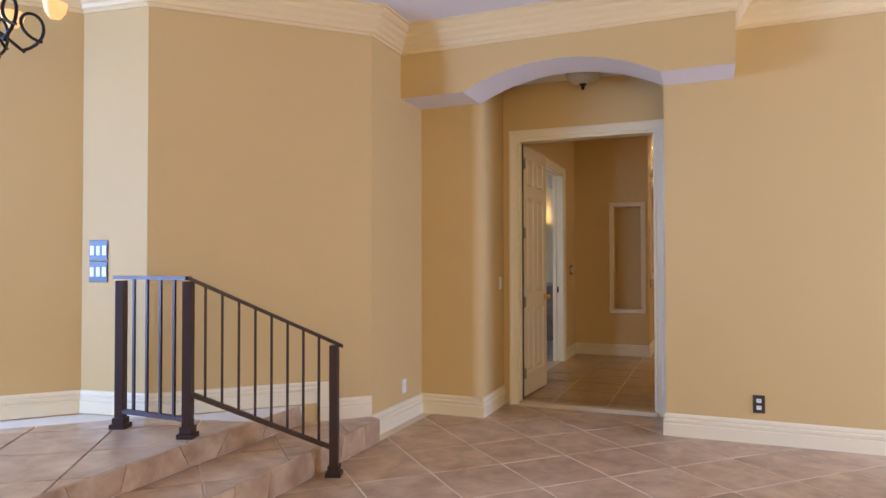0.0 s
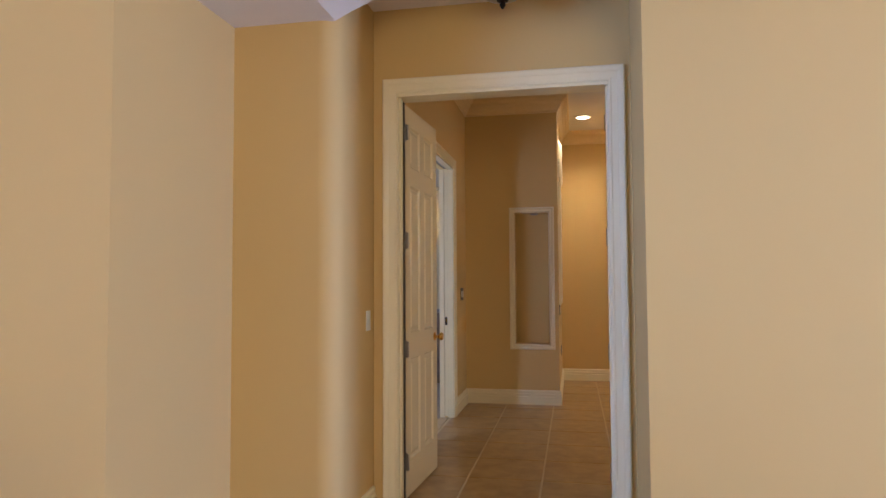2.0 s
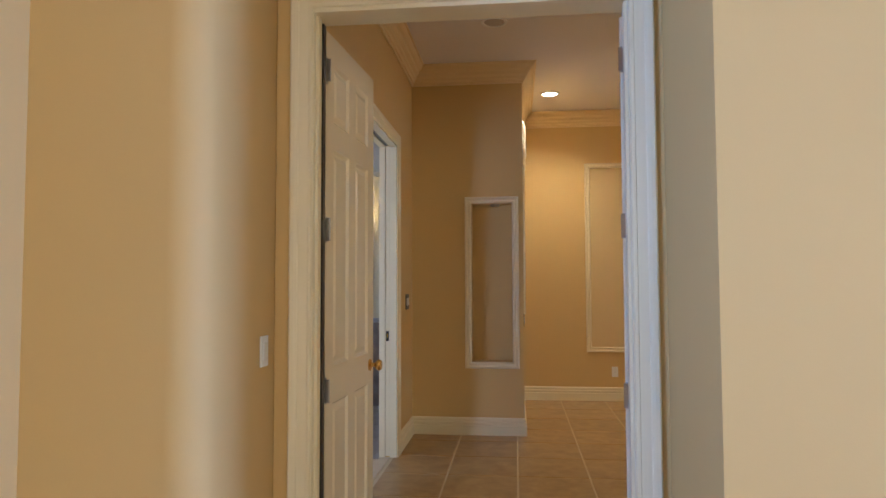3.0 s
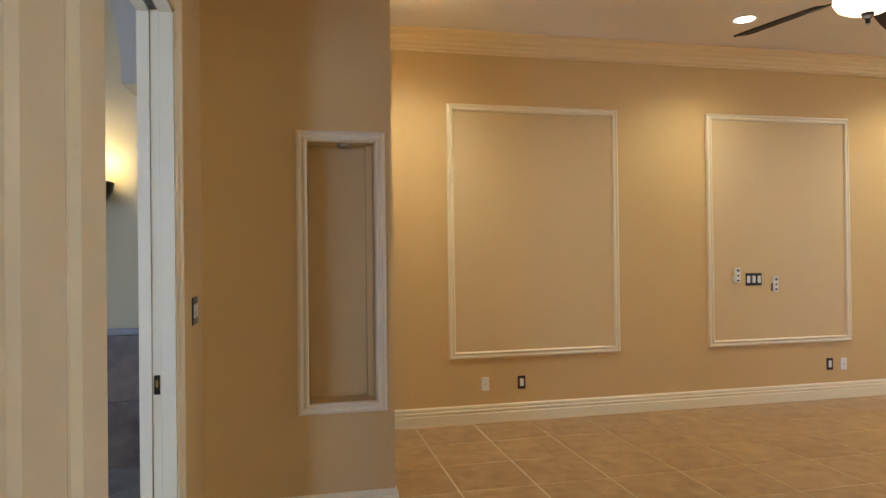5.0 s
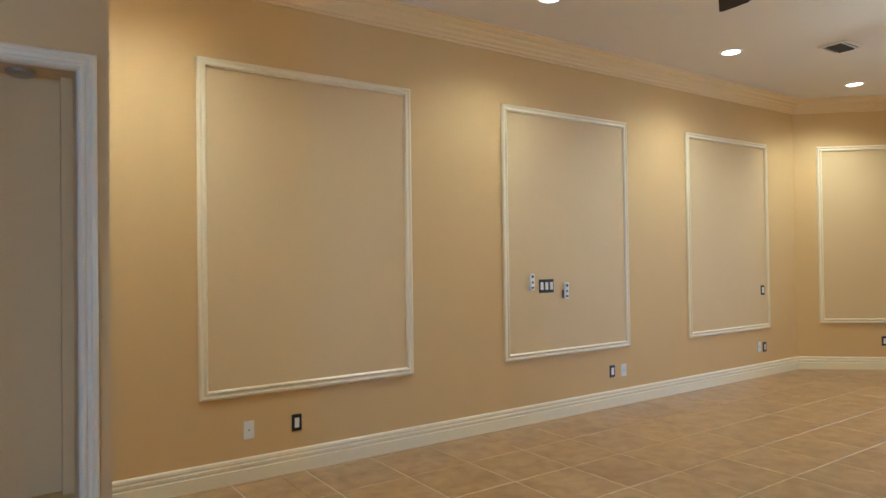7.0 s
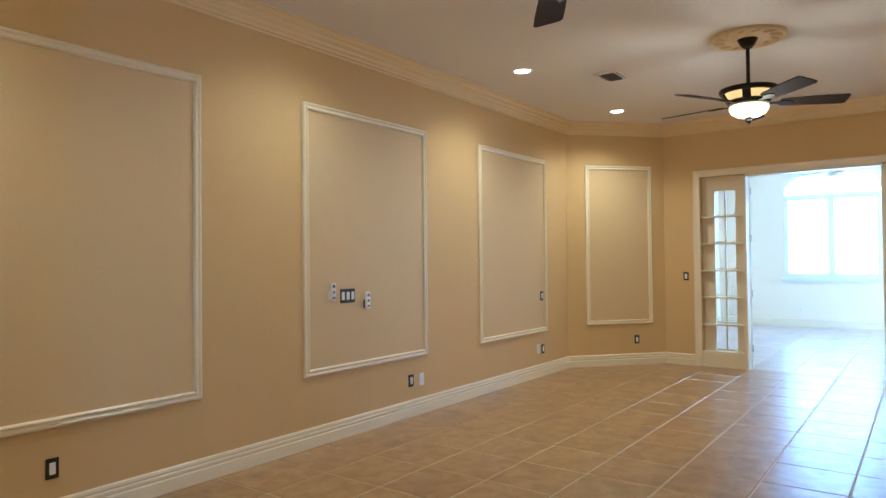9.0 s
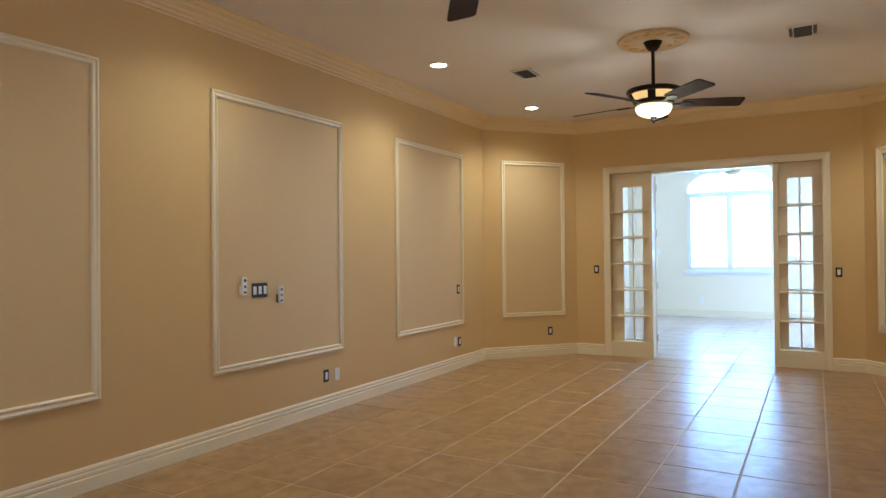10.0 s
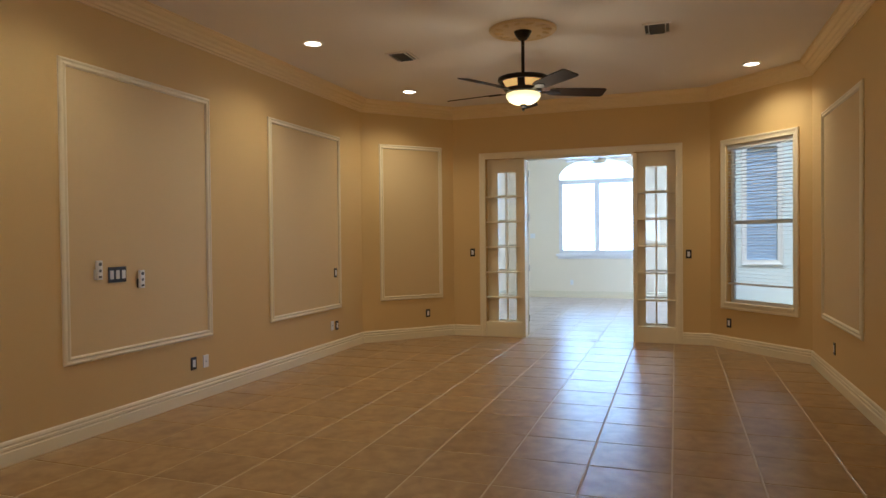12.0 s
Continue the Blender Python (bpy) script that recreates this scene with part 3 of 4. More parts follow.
wall_sconce(pose(-2.73, 11.245, 1.97, 0, 0, 180))
lamp("sconce_light", "POINT", pose(-2.73, 11.06, 2.13), 14, (1.0, 0.72, 0.36), radius=0.07)
lamp("bath_daylight_south", "AREA", look((-3.62, 6.52, 1.45), (-1.9, 9.0, 1.45)), 30, (0.42, 0.60, 1.0), size=0.30, size_y=1.5)
lamp("bath_daylight_west", "AREA", look((-4.62, 8.42, 1.75), (-1.5, 8.55, 0.6)), 16, (0.62, 0.74, 1.0), size=0.7, size_y=0.9)


# ---- wall panels ----
def wall_panel(seg, s0, s1, z0, z1):
    m = on_wall(*seg, s0, z0)
    w, h = s1 - s0, z1 - z0
    p = thing("wall_panel", "tall picture-frame panel with cream moulding round beige paint", "wall panel", m, "picture-frame panels")
    part("frame", wall_sweep([(0, 0), (0, h), (w, h), (w, 0)], [(-d, o) for d, o in FRAME], True), TRIM, p, "cream stepped moulding")
    part("field", boxed(0.055, 0.0005, 0.055, w - 0.055, 0.004, h - 0.055), PANEL, p, "flat beige painted field")
    return p


ZB, ZT = 0.568, 2.806
for x0, x1 in ((-0.066, 1.557), (2.479, 4.101), (5.056, 6.666)):
    wall_panel(north, L1[0] - x1, L1[0] - x0, ZB, ZT)
wall_panel(diag, 0.200, 1.215, 0.58, 2.82)
wall_panel(right_wall, 5.145 - 0.40, 6.73 - 0.40, 0.59, 2.73)


# ---- plates ----
def plate(m, kind, w=0.072, h=0.118, mat=None, label="", gangs=1, category="outlet"):
    mat = mat or BLACK
    p = thing(kind, label, category, m, kind + "s")
    part("cover", boxed(-w / 2, 0.0005, -h / 2, w / 2, 0.008, h / 2, bevel=0.003), mat, p)
    if kind == "wall_outlet":
        for dz in (0.026, -0.026):
            f = part("socket", boxed(-0.017, 0.007, dz - 0.015, 0.017, 0.0105, dz + 0.015, bevel=0.002), PLASTIC, p, "white socket face")
            part("slot", boxed(-0.008, 0.0100, dz - 0.002, -0.005, 0.0112, dz + 0.008), GREY, f)
            part("slot", boxed(0.005, 0.0100, dz - 0.002, 0.008, 0.0112, dz + 0.008), GREY, f)
    elif kind == "blank_plate":
        part("screw", boxed(-0.004, 0.0075, -0.004, 0.004, 0.0095, 0.004), GREY, p)
    else:
        g = w / gangs
        for i in range(gangs):
            x = -w / 2 + g * (i + 0.5)
            part("rocker", boxed(x - 0.017, 0.007, -0.034, x + 0.017, 0.0115, 0.034, bevel=0.002), PLASTIC, p, "white rocker")
    return p


BW = "black wall plate with white insert on the tan wall"
WW = "white plate on the tan wall above the baseboard"
for x, z, kind, mat in ((0.256, 0.339, "blank_plate", PLASTIC), (0.594, 0.338, "decor_outlet", BLACK), (3.838, 0.345, "decor_outlet", BLACK), (4.003, 0.338, "blank_plate", PLASTIC), (6.424, 0.358, "blank_plate", PLASTIC), (6.546, 0.347, "decor_outlet", BLACK), (6.518, 1.034, "wall_switch", BLACK)):
    plate(on_wall(*north, L1[0] - x, z, 0.005 if z > 0.6 else 0.0), kind, mat=mat, label=BW if mat is BLACK else WW, category="switch" if kind == "wall_switch" else "outlet")
plate(on_wall(*north, L1[0] - 2.978, 1.208, 0.005), "wall_switch", w=0.175, h=0.122, gangs=3, label="black three-gang switch plate with white rockers", category="switch")
plate(on_wall(*diag, 0.455, 0.358), "decor_outlet", label=BW)
plate(on_wall(*french, 10.455 - FY, 1.249), "wall_switch", label=BW, category="switch")
plate(on_wall(*french, 7.415 - FY, 1.22), "wall_switch", label=BW, category="switch")
plate(on_wall(*bay, 1.185, 0.333), "decor_outlet", label=BW)
plate(on_wall(*right_wall, 6.20 - 0.40, 0.356), "decor_outlet", label=BW)
plate(on_wall(*hall_left, YN - 9.585, 1.225), "wall_switch", w=0.150, h=0.135, gangs=2, label="black switch plate with white rocker beside the pocket door", category="switch")
plate(on_wall(*side, 1.55, 1.03), "decor_outlet", label=BW)
plate(on_wall(*side, 0.85, 0.50), "decor_outlet", label=BW)
plate(on_wall((4.6, YE), (J0, YE), 4.6 - 0.346, 0.266), "wall_outlet", w=0.082, h=0.135, label="black outlet plate with white sockets in the entry")
plate(on_wall(A, B, YE - 5.34, 0.272), "blank_plate", mat=PLASTIC, label="white blank plate near the entry floor")
plate(on_wall((J1, YD0), (J1, YE), YD0 - 6.236, 1.138), "wall_switch", mat=PLASTIC, label="white switch plate in the vestibule", category="switch")


def remote_cradle(m, mount):
    r = thing("remote_control", "white fan remote control in a wall cradle", "remote control", m, "fan remotes")
    part("cradle", boxed(-0.030, 0.0, -0.065, 0.030, 0.016, 0.01, bevel=0.004), mount, r)
    body = part("body", boxed(-0.026, 0.012, -0.070, 0.026, 0.036, 0.078, bevel=0.008), PLASTIC, r, smooth=True)
    part("button", lathe([(0, 0.036), (0.014, 0.036), (0.014, 0.039), (0, 0.0395)], 16, m=Matrix(((1, 0, 0, 0), (0, 0, 1, 0), (0, 1, 0, 0.050), (0, 0, 0, 1)))), GREY, body)
    part("button", boxed(-0.010, 0.035, -0.010, 0.010, 0.0385, 0.010), GREY, body)
    part("label_bar", boxed(-0.014, 0.035, -0.055, 0.014, 0.0375, -0.040), BLACK, body)
    return r


remote_cradle(on_wall(*north, L1[0] - 2.785, 1.247, 0.005), PLASTIC)
remote_cradle(on_wall(*north, L1[0] - 3.207, 1.155, 0.005), BLACK)
# the two stacked black controls on the landing wall
for z in (1.177, 1.327):
    plate(on_wall(C, D, 0.40, z + 0.10), "wall_switch", w=0.155, h=0.145, gangs=3, label="black multi-gang switch plate on the sunlit landing wall", category="switch")


# ---- ceiling lights ----
def can_light(x, y, power=0.0, z=H):
    lit = power > 0
    c = thing("recessed_light", "lit round recessed ceiling light" if lit else "unlit round recessed ceiling light", "ceiling light", pose(x, y, z), "recessed lights")
    part("trim_ring", lathe([(0.105, 0.0), (0.103, -0.006), (0.085, -0.010), (0.078, -0.004), (0.078, 0.0)], 32), PLASTIC, c, smooth=True)
    part("lens", lathe([(0, -0.003), (0.078, -0.003)], 32), CAN_LIT if lit else CAN_OFF, c)
    if lit:
        lamp("can_light", "SPOT", pose(x, y, z - 0.02), power, WARM, spot=radians(140), blend=0.9, radius=0.06)


for x, y, power in ((-0.51, 10.88, 92), (2.31, 10.94, 62), (4.72, 10.975, 80), (7.08, 10.91, 100), (7.22, 6.755, 100)):
    can_light(x, y, power)
can_light(-1.04, 8.83)


def ceiling_vent(x, y, turn):
    v = thing("ceiling_vent", "white slotted ceiling air vent", "vent", pose(x, y, H, 0, 0, turn), "ceiling vents")
    f = bmesh.new()
    for a in ((-0.165, -0.130, 0.165, -0.108), (-0.165, 0.108, 0.165, 0.130), (-0.165, -0.108, -0.143, 0.108), (0.143, -0.108, 0.165, 0.108)):
        box(f, a[0], a[1], -0.014, a[2], a[3], 0)
    part("frame", f, CEIL, v)
    # black sheet stands in for the shade inside the duct; slats darkened to suit
    part("duct_shade", boxed(-0.143, -0.108, -0.003, 0.143, 0.108, -0.001), BLACK, v)
    for i in range(2):
        part("divider", boxed(-0.143, -0.004, -0.013, 0.143, 0.004, -0.003), PLASTIC, v, at=pose(0, -0.075 + i * 0.150, 0))
    for i in range(6):
        part("slat", boxed(-0.012, -0.070, -0.0008, 0.012, 0.070, 0.0008), GREY, v, at=pose(-0.118 + i * 0.047, 0, -0.014, 0, 60, 0))


ceiling_vent(5.463, 10.325, 0)
ceiling_vent(5.455, 7.735, 0)


def ceiling_fan(x, y, turn):
    """Five-blade bronze fan with a lit bowl, on a round plaster medallion."""
    f = thing("ceiling_fan", "bronze five-blade ceiling fan with a lit frosted bowl", "ceiling fan", pose(x, y, H), "ceiling fans")
    part("canopy", lathe([(0.0, 0.0), (0.085, 0.0), (0.085, -0.02), (0.078, -0.035), (0.060, -0.07), (0.035, -0.10), (0.0, -0.11)], 28), IRON, f, smooth=True)
    part("downrod", lathe([(0.016, -0.08), (0.016, -0.44)], 14), IRON, f, smooth=True)
    part("motor_cap", lathe([(0.0, -0.42), (0.03, -0.42), (0.05, -0.440), (0.19, -0.445), (0.235, -0.455), (0.240, -0.475), (0.228, -0.495), (0.0, -0.495)], 36), IRON, f, smooth=True)
    part("amber_band", lathe([(0.205, -0.495), (0.170, -0.560)], 36), AMBER, f, "glowing amber glass band", smooth=True)
    for i in range(5):
        part("band_rib", boxed(-0.012, -0.034, -0.038, 0.012, 0.034, 0.038, bevel=0.004), IRON, f, at=pose(0, 0, 0, 0, 0, turn + 36 + 72 * i) @ pose(0.189, 0, -0.527, 0, 28, 0))
    part("motor", lathe([(0.0, -0.550), (0.172, -0.553), (0.180, -0.568), (0.165, -0.590), (0.120, -0.602), (0.0, -0.602)], 36), IRON, f, smooth=True)
    part("bowl", lathe([(0.140, -0.598), (0.158, -0.606), (0.160, -0.632), (0.138, -0.668), (0.085, -0.696), (0.0, -0.706)], 36), BOWL, f, "glowing frosted glass bowl", smooth=True)
    part("finial", lathe([(0.0, -0.700), (0.032, -0.703), (0.028, -0.720), (0.013, -0.733), (0.011, -0.758), (0.0, -0.768)], 16), IRON, f, smooth=True)
    for i in range(5):
        a = pose(0, 0, -0.580, 0, 0, turn + 72 * i)
        b = bmesh.new()
        out = [(0.25, -0.055), (0.30, -0.070), (0.60, -0.084), (0.765, -0.084), (0.785, -0.066), (0.785, 0.066), (0.765, 0.084), (0.60, 0.082), (0.30, 0.070), (0.25, 0.055)]
        prism(out, -0.004, 0.004, b)
        bl = part("blade", b, BLADE, f, "dark walnut fan blade", at=a @ pose(0, 0, 0, -13, 0, 0))
        k = bmesh.new()
        prism([(0.13, -0.018), (0.22, -0.014), (0.27, -0.040), (0.33, -0.030), (0.36, 0.0), (0.33, 0.030), (0.27, 0.040), (0.22, 0.014), (0.13, 0.018)], -0.012, -0.004, k)
        part("blade_iron", k, IRON, bl)
    return f


def medallion(x, y):
    m = thing("ceiling_medallion", "round cream plaster ceiling medallion with scroll relief", "medallion", pose(x, y, H), "ceiling medallions")
    part("disc", lathe([(0.315, 0.0), (0.315, -0.012), (0.302, -0.024), (0.290, -0.018), (0.275, -0.016), (0.200, -0.020), (0.130, -0.028), (0.110, -0.022), (0.0, -0.022)], 48), CROWN, m, smooth=True)
    for i in range(12):
        b = bmesh.new()
        bmesh.ops.create_uvsphere(b, u_segments=10, v_segments=6, radius=1, matrix=Matrix.Diagonal((0.055, 0.026, 0.014, 1)))
        part("leaf", b, CROWN, m, smooth=True, at=pose(0, 0, 0, 0, 0, 30 * i) @ pose(0.225, 0, -0.020, 0, 0, 40))


RIGHT = math.degrees(math.atan2(-0.938, 0.345))
for x, y, turn, e in ((5.05, 8.925, RIGHT + 5, 26), (1.56, 9.0, RIGHT + 29, 14)):
    ceiling_fan(x, y, turn)
    medallion(x, y)
    lamp("fan_bowl_light", "POINT", pose(x, y, H - 0.98), e, WARM, radius=0.24)
    lamp("fan_band_light", "POINT", pose(x, y, H - 0.30), 1.0, (1.0, 0.62, 0.25), radius=0.14)


def flush_light(x, y, z):
    f = thing("flush_light", "unlit alabaster bowl ceiling light with bronze finial", "ceiling light", pose(x, y, z))
    part("canopy", lathe([(0, 0), (0.15, 0), (0.155, -0.02), (0.13, -0.035), (0, -0.035)], 32), IRON, f, smooth=True)
    part("bowl", lathe([(0.148, -0.03), (0.152, -0.045), (0.135, -0.085), (0.095, -0.120), (0.05, -0.135), (0, -0.138)], 32), ALABASTER, f, smooth=True)
    part("finial", lathe([(0, -0.132), (0.034, -0.134), (0.030, -0.146), (0.014, -0.152), (0.018, -0.166), (0.008, -0.185), (0, -0.19)], 16), IRON, f, smooth=True)


flush_light(-1.018, 6.03, 3.05)


# ---- double door ----
DX0, DX1, DH = -1.703, -0.444, 2.520
dj = on_wall((J0, YD0), (J1, YD0), J0 - DX1, 0)
door_frame = thing("door_1", "cream cased double doorway between entry and hall", "door", Matrix.Identity(4), kind="structure")
casing("casing", door_frame, dj, DX1 - DX0, DH, EZ)
casing("casing", door_frame, on_wall((XL, YD1), (0.4, YD1), DX0 - XL, 0), DX1 - DX0, DH)
jb = bmesh.new()
box(jb, DX0 - 0.018, YD0 - 0.006, 0, DX0 + 0.003, YD1 + 0.006, DH)
box(jb, DX1 - 0.003, YD0 - 0.006, 0, DX1 + 0.018, YD1 + 0.006, DH)
box(jb, DX0, YD0 - 0.006, DH - 0.018, DX1, YD1 + 0.006, DH + 0.002)
box(jb, DX0 + 0.003, YD0 + 0.03, 0, DX0 + 0.015, YD0 + 0.07, DH - 0.018)
box(jb, DX1 - 0.015, YD0 + 0.03, 0, DX1 - 0.003, YD0 + 0.07, DH - 0.018)
part("jamb", jb, TRIM, door_frame)
# black strip painted in for the shaded gap between jamb and leaf
part("gap_shade", boxed(DX0 + 0.003, YD1 - 0.030, 0.01, DX0 + 0.012, YD1 + 0.004, DH - 0.02), BLACK, door_frame, "black strip in place of the shade in the hinge gap")


def door_leaf(name, m, w, h, knob=True):
    """Six-panel leaf: hinge edge at x = 0, running to x = w."""
    d = thing(name, "white six-panel wooden door leaf standing open", "door", m, "double door leaves")
    t = 0.040
    stile, cols = 0.10, 2
    pw = (w - stile * 3) / 2
    rows = [(0.22, 0.86), (1.02, 1.98), (2.10, h - 0.12)]
    xs = [(stile + i * (pw + stile), stile + i * (pw + stile) + pw) for i in range(cols)]
    b = bmesh.new()
    zs = [0.0] + [v for r in rows for v in r] + [h]
    for i in range(0, len(zs) - 1, 2):
        box(b, 0, 0, zs[i], w, t, zs[i + 1])
    for r in rows:
        for x0, x1 in ((0, xs[0][0]), (xs[0][1], xs[1][0]), (xs[1][1], w)):
            box(b, x0, 0, r[0], x1, t, r[1])
    bmesh.ops.remove_doubles(b, verts=b.verts, dist=0.0001)
    part("frame", b, WHITE, d)
    for r in rows:
        for x0, x1 in xs:
            p = bmesh.new()
            for face, s in ((0.0, 1), (t, -1)):
                loop = [(0, 0.0), (0.012, 0.012), (0.022, 0.012), (0.045, 0.004)]
                prev = None
                for off, dep in loop:
                    ring = [p.verts.new((x, face + s * dep, z)) for x, z in ((x0 + off, r[0] + off), (x1 - off, r[0] + off), (x1 - off, r[1] - off), (x0 + off, r[1] - off))]
                    if prev:
                        for k in range(4):
                            p.faces.new((prev[k], prev[(k + 1) % 4], ring[(k + 1) % 4], ring[k]))
                    prev = ring
                p.faces.new(prev)
            part("panel", p, WHITE, d)
    for z in (0.23, 0.93, 1.615, 2.305):
        hg = bmesh.new()
        box(hg, -0.024, -0.030, z - 0.05, -0.016, 0.030, z + 0.05, bevel=0.003)
        box(hg, -0.018, -0.004, z - 0.05, 0.001, 0.030, z + 0.05)
        lathe([(0, z - 0.055), (0.008, z - 0.055), (0.008, z + 0.055), (0, z + 0.055)], 10, hg, pose(-0.012, -0.006, 0))
        part("hinge", hg, STEEL, d, "satin steel hinge")
    if knob:
        for yy, sg in ((0.0, -1), (t, 1)):
            kb = lathe([(0, 0), (0.030, 0), (0.030, 0.006), (0.012, 0.010), (0.011, 0.030), (0.024, 0.040), (0.030, 0.052), (0.024, 0.064), (0, 0.067)], 20, m=pose(w - 0.065, yy, 0.955, -90 * sg, 0, 0))
            part("knob", kb, BRASS, d, "polished brass knob", smooth=True)
    return d


door_leaf("door_leaf", pose(-1.702, YD1 + 0.048, 0.012, 0, 0, 86.2), 0.735, 2.49)
door_leaf("door_leaf", pose(DX1 + 0.02, YD1 + 0.03, 0.012, 0, 0, 42), 0.60, 2.49)

# ---- pocket door opening to the bathroom ----
py0, py1, ph = YN - 1.94, YN - 0.83, 2.52
bath_door = thing("door_2", "cream cased pocket-door opening to the bathroom", "door", Matrix.Identity(4), kind="structure")
casing("casing", bath_door, on_wall(*hall_left, 0.83, 0), 1.11, ph)
pj = bmesh.new()
for y0, y1 in ((py1 - 0.016, py1 + 0.002), (py0 - 0.002, py0 + 0.016)):
    box(pj, XL - 0.136, y0, 0, XL - 0.088, y1, ph)
    box(pj, XL - 0.050, y0, 0, XL + 0.006, y1, ph)
box(pj, XL - 0.136, py0, ph - 0.016, XL - 0.088, py1, ph + 0.002)
box(pj, XL - 0.050, py0, ph - 0.016, XL + 0.006, py1, ph + 0.002)
part("jamb", pj, WHITE, bath_door)
part("track", boxed(XL - 0.088, py0 + 0.02, ph - 0.006, XL - 0.050, py1 - 0.02, ph + 0.001), BLACK, bath_door, "dark pocket-door track")
pocket = part("pocket_leaf", boxed(XL - 0.086, py1 - 0.008, 0.012, XL - 0.052, py1 - 0.001, ph - 0.008), WHITE, bath_door, "cream edge of the sliding door standing in its pocket")
part("latch", boxed(XL - 0.081, py1 - 0.013, 0.925, XL - 0.057, py1 - 0.007, 1.005, bevel=0.002), IRON, pocket, "dark bronze edge latch")
part("latch_lever", boxed(XL - 0.073, py1 - 0.015, 0.955, XL - 0.065, py1 - 0.0125, 0.985), BRASS, pocket, "brass lever")

# ---- tall niche ----
niche = thing("wall_niche", "tall narrow wall niche with a cream frame", "niche", on_wall(*niche_wall, 0.040, 0.604), kind="structure")
part("frame", wall_sweep([(0, 0), (0, 1.584), (0.498, 1.584), (0.498, 0)], [(-d, o) for d, o in FRAME], True), TRIM, niche, "cream stepped moulding")
nb = bmesh.new()
xa, xb, za, zb, dp = 0.064, 0.434, 0.064, 1.522, 0.15
plan = [(xa, 0), (xa, -dp), (xb, -dp), (xb, 0)]
lo, hi = [nb.verts.new((x, y, za)) for x, y in plan], [nb.verts.new((x, y, zb)) for x, y in plan]
for i in range(3):
    nb.faces.new((lo[i], lo[i + 1], hi[i + 1], hi[i]))
nb.faces.new(lo)
nb.faces.new(hi[::-1])
part("recess", nb, PAINT, niche)
part("puck_light", lathe([(0, 0), (0.045, 0), (0.045, -0.012), (0.035, -0.018), (0, -0.018)], 20, m=pose(0.22, -0.08, zb)), STEEL, niche, "small round puck light", smooth=True)

# ---- media niche with relief on the chimney side ----
tv = thing("media_niche", "framed media niche below a white scrolled plaster relief", "niche", on_wall(*side, 0.50, 1.14), kind="structure")
part("frame", wall_sweep([(0, 0), (0, 1.32), (1.0, 1.32), (1.0, 0)], FRAME, True), TRIM, tv)
mb = bmesh.new()
box(mb, 0, -0.40, 0, 1.0, -0.38, 1.32)
box(mb, -0.02, -0.40, 0, 0.004, -0.001, 1.32)
box(mb, 0.996, -0.40, 0, 1.02, -0.001, 1.32)
box(mb, 0.004, -0.40, 1.316, 0.996, -0.001, 1.34)
box(mb, 0.004, -0.40, -0.02, 0.996, -0.001, 0.004)
part("recess", mb, PAINT, tv)
part("shelf", boxed(0.0, -0.38, -0.005, 1.0, 0.022, 0.02, bevel=0.006), TRIM, tv)
for i in range(9):
    a = (i - 4) / 4
    rb = bmesh.new()
    bmesh.ops.create_uvsphere(rb, u_segments=12, v_segments=8, radius=1, matrix=Matrix.Diagonal((0.085, 0.035, 0.13 - 0.05 * abs(a), 1)))
    part("relief_scroll", rb, PLASTER, tv, "white plaster scroll", smooth=True, at=pose(0.5 + a * 0.44, 0.010, 1.66 - 0.14 * abs(a) ** 1.5, 0, 40 * a, 0))
part("relief_shell", lathe([(0, 0.05), (0.08, 0.045), (0.14, 0.02), (0.16, 0)], 18, m=Matrix(((1, 0, 0, 0.5), (0, 0, 1, 0.0), (0, 1, 0, 1.82), (0, 0, 0, 1)))), PLASTER, tv, smooth=True)


# ---- french doors with shelved sidelights ----
fd = thing("door_3", "wide cream cased opening with shelved glass sidelights", "door", Matrix.Identity(4), kind="structure")
casing("casing", fd, on_wall(*french, 7.58 - FY, 0), 2.67, 2.63)
casing("casing", fd, on_wall((X1, 12), (X1, 5), 12 - 10.25, 0), 2.67, 2.63)
OY0, OY1 = 8.135, 9.655
fb = bmesh.new()
for y0, y1 in ((OY0 - 0.055, OY0), (OY1, OY1 + 0.055)):
    box(fb, X0 - 0.012, y0, 0, X1 + 0.01, y1, 2.615)
box(fb, X0 - 0.010, OY0, 2.60, X1 + 0.01, OY1, 2.63)
part("jamb", fb, TRIM, fd)


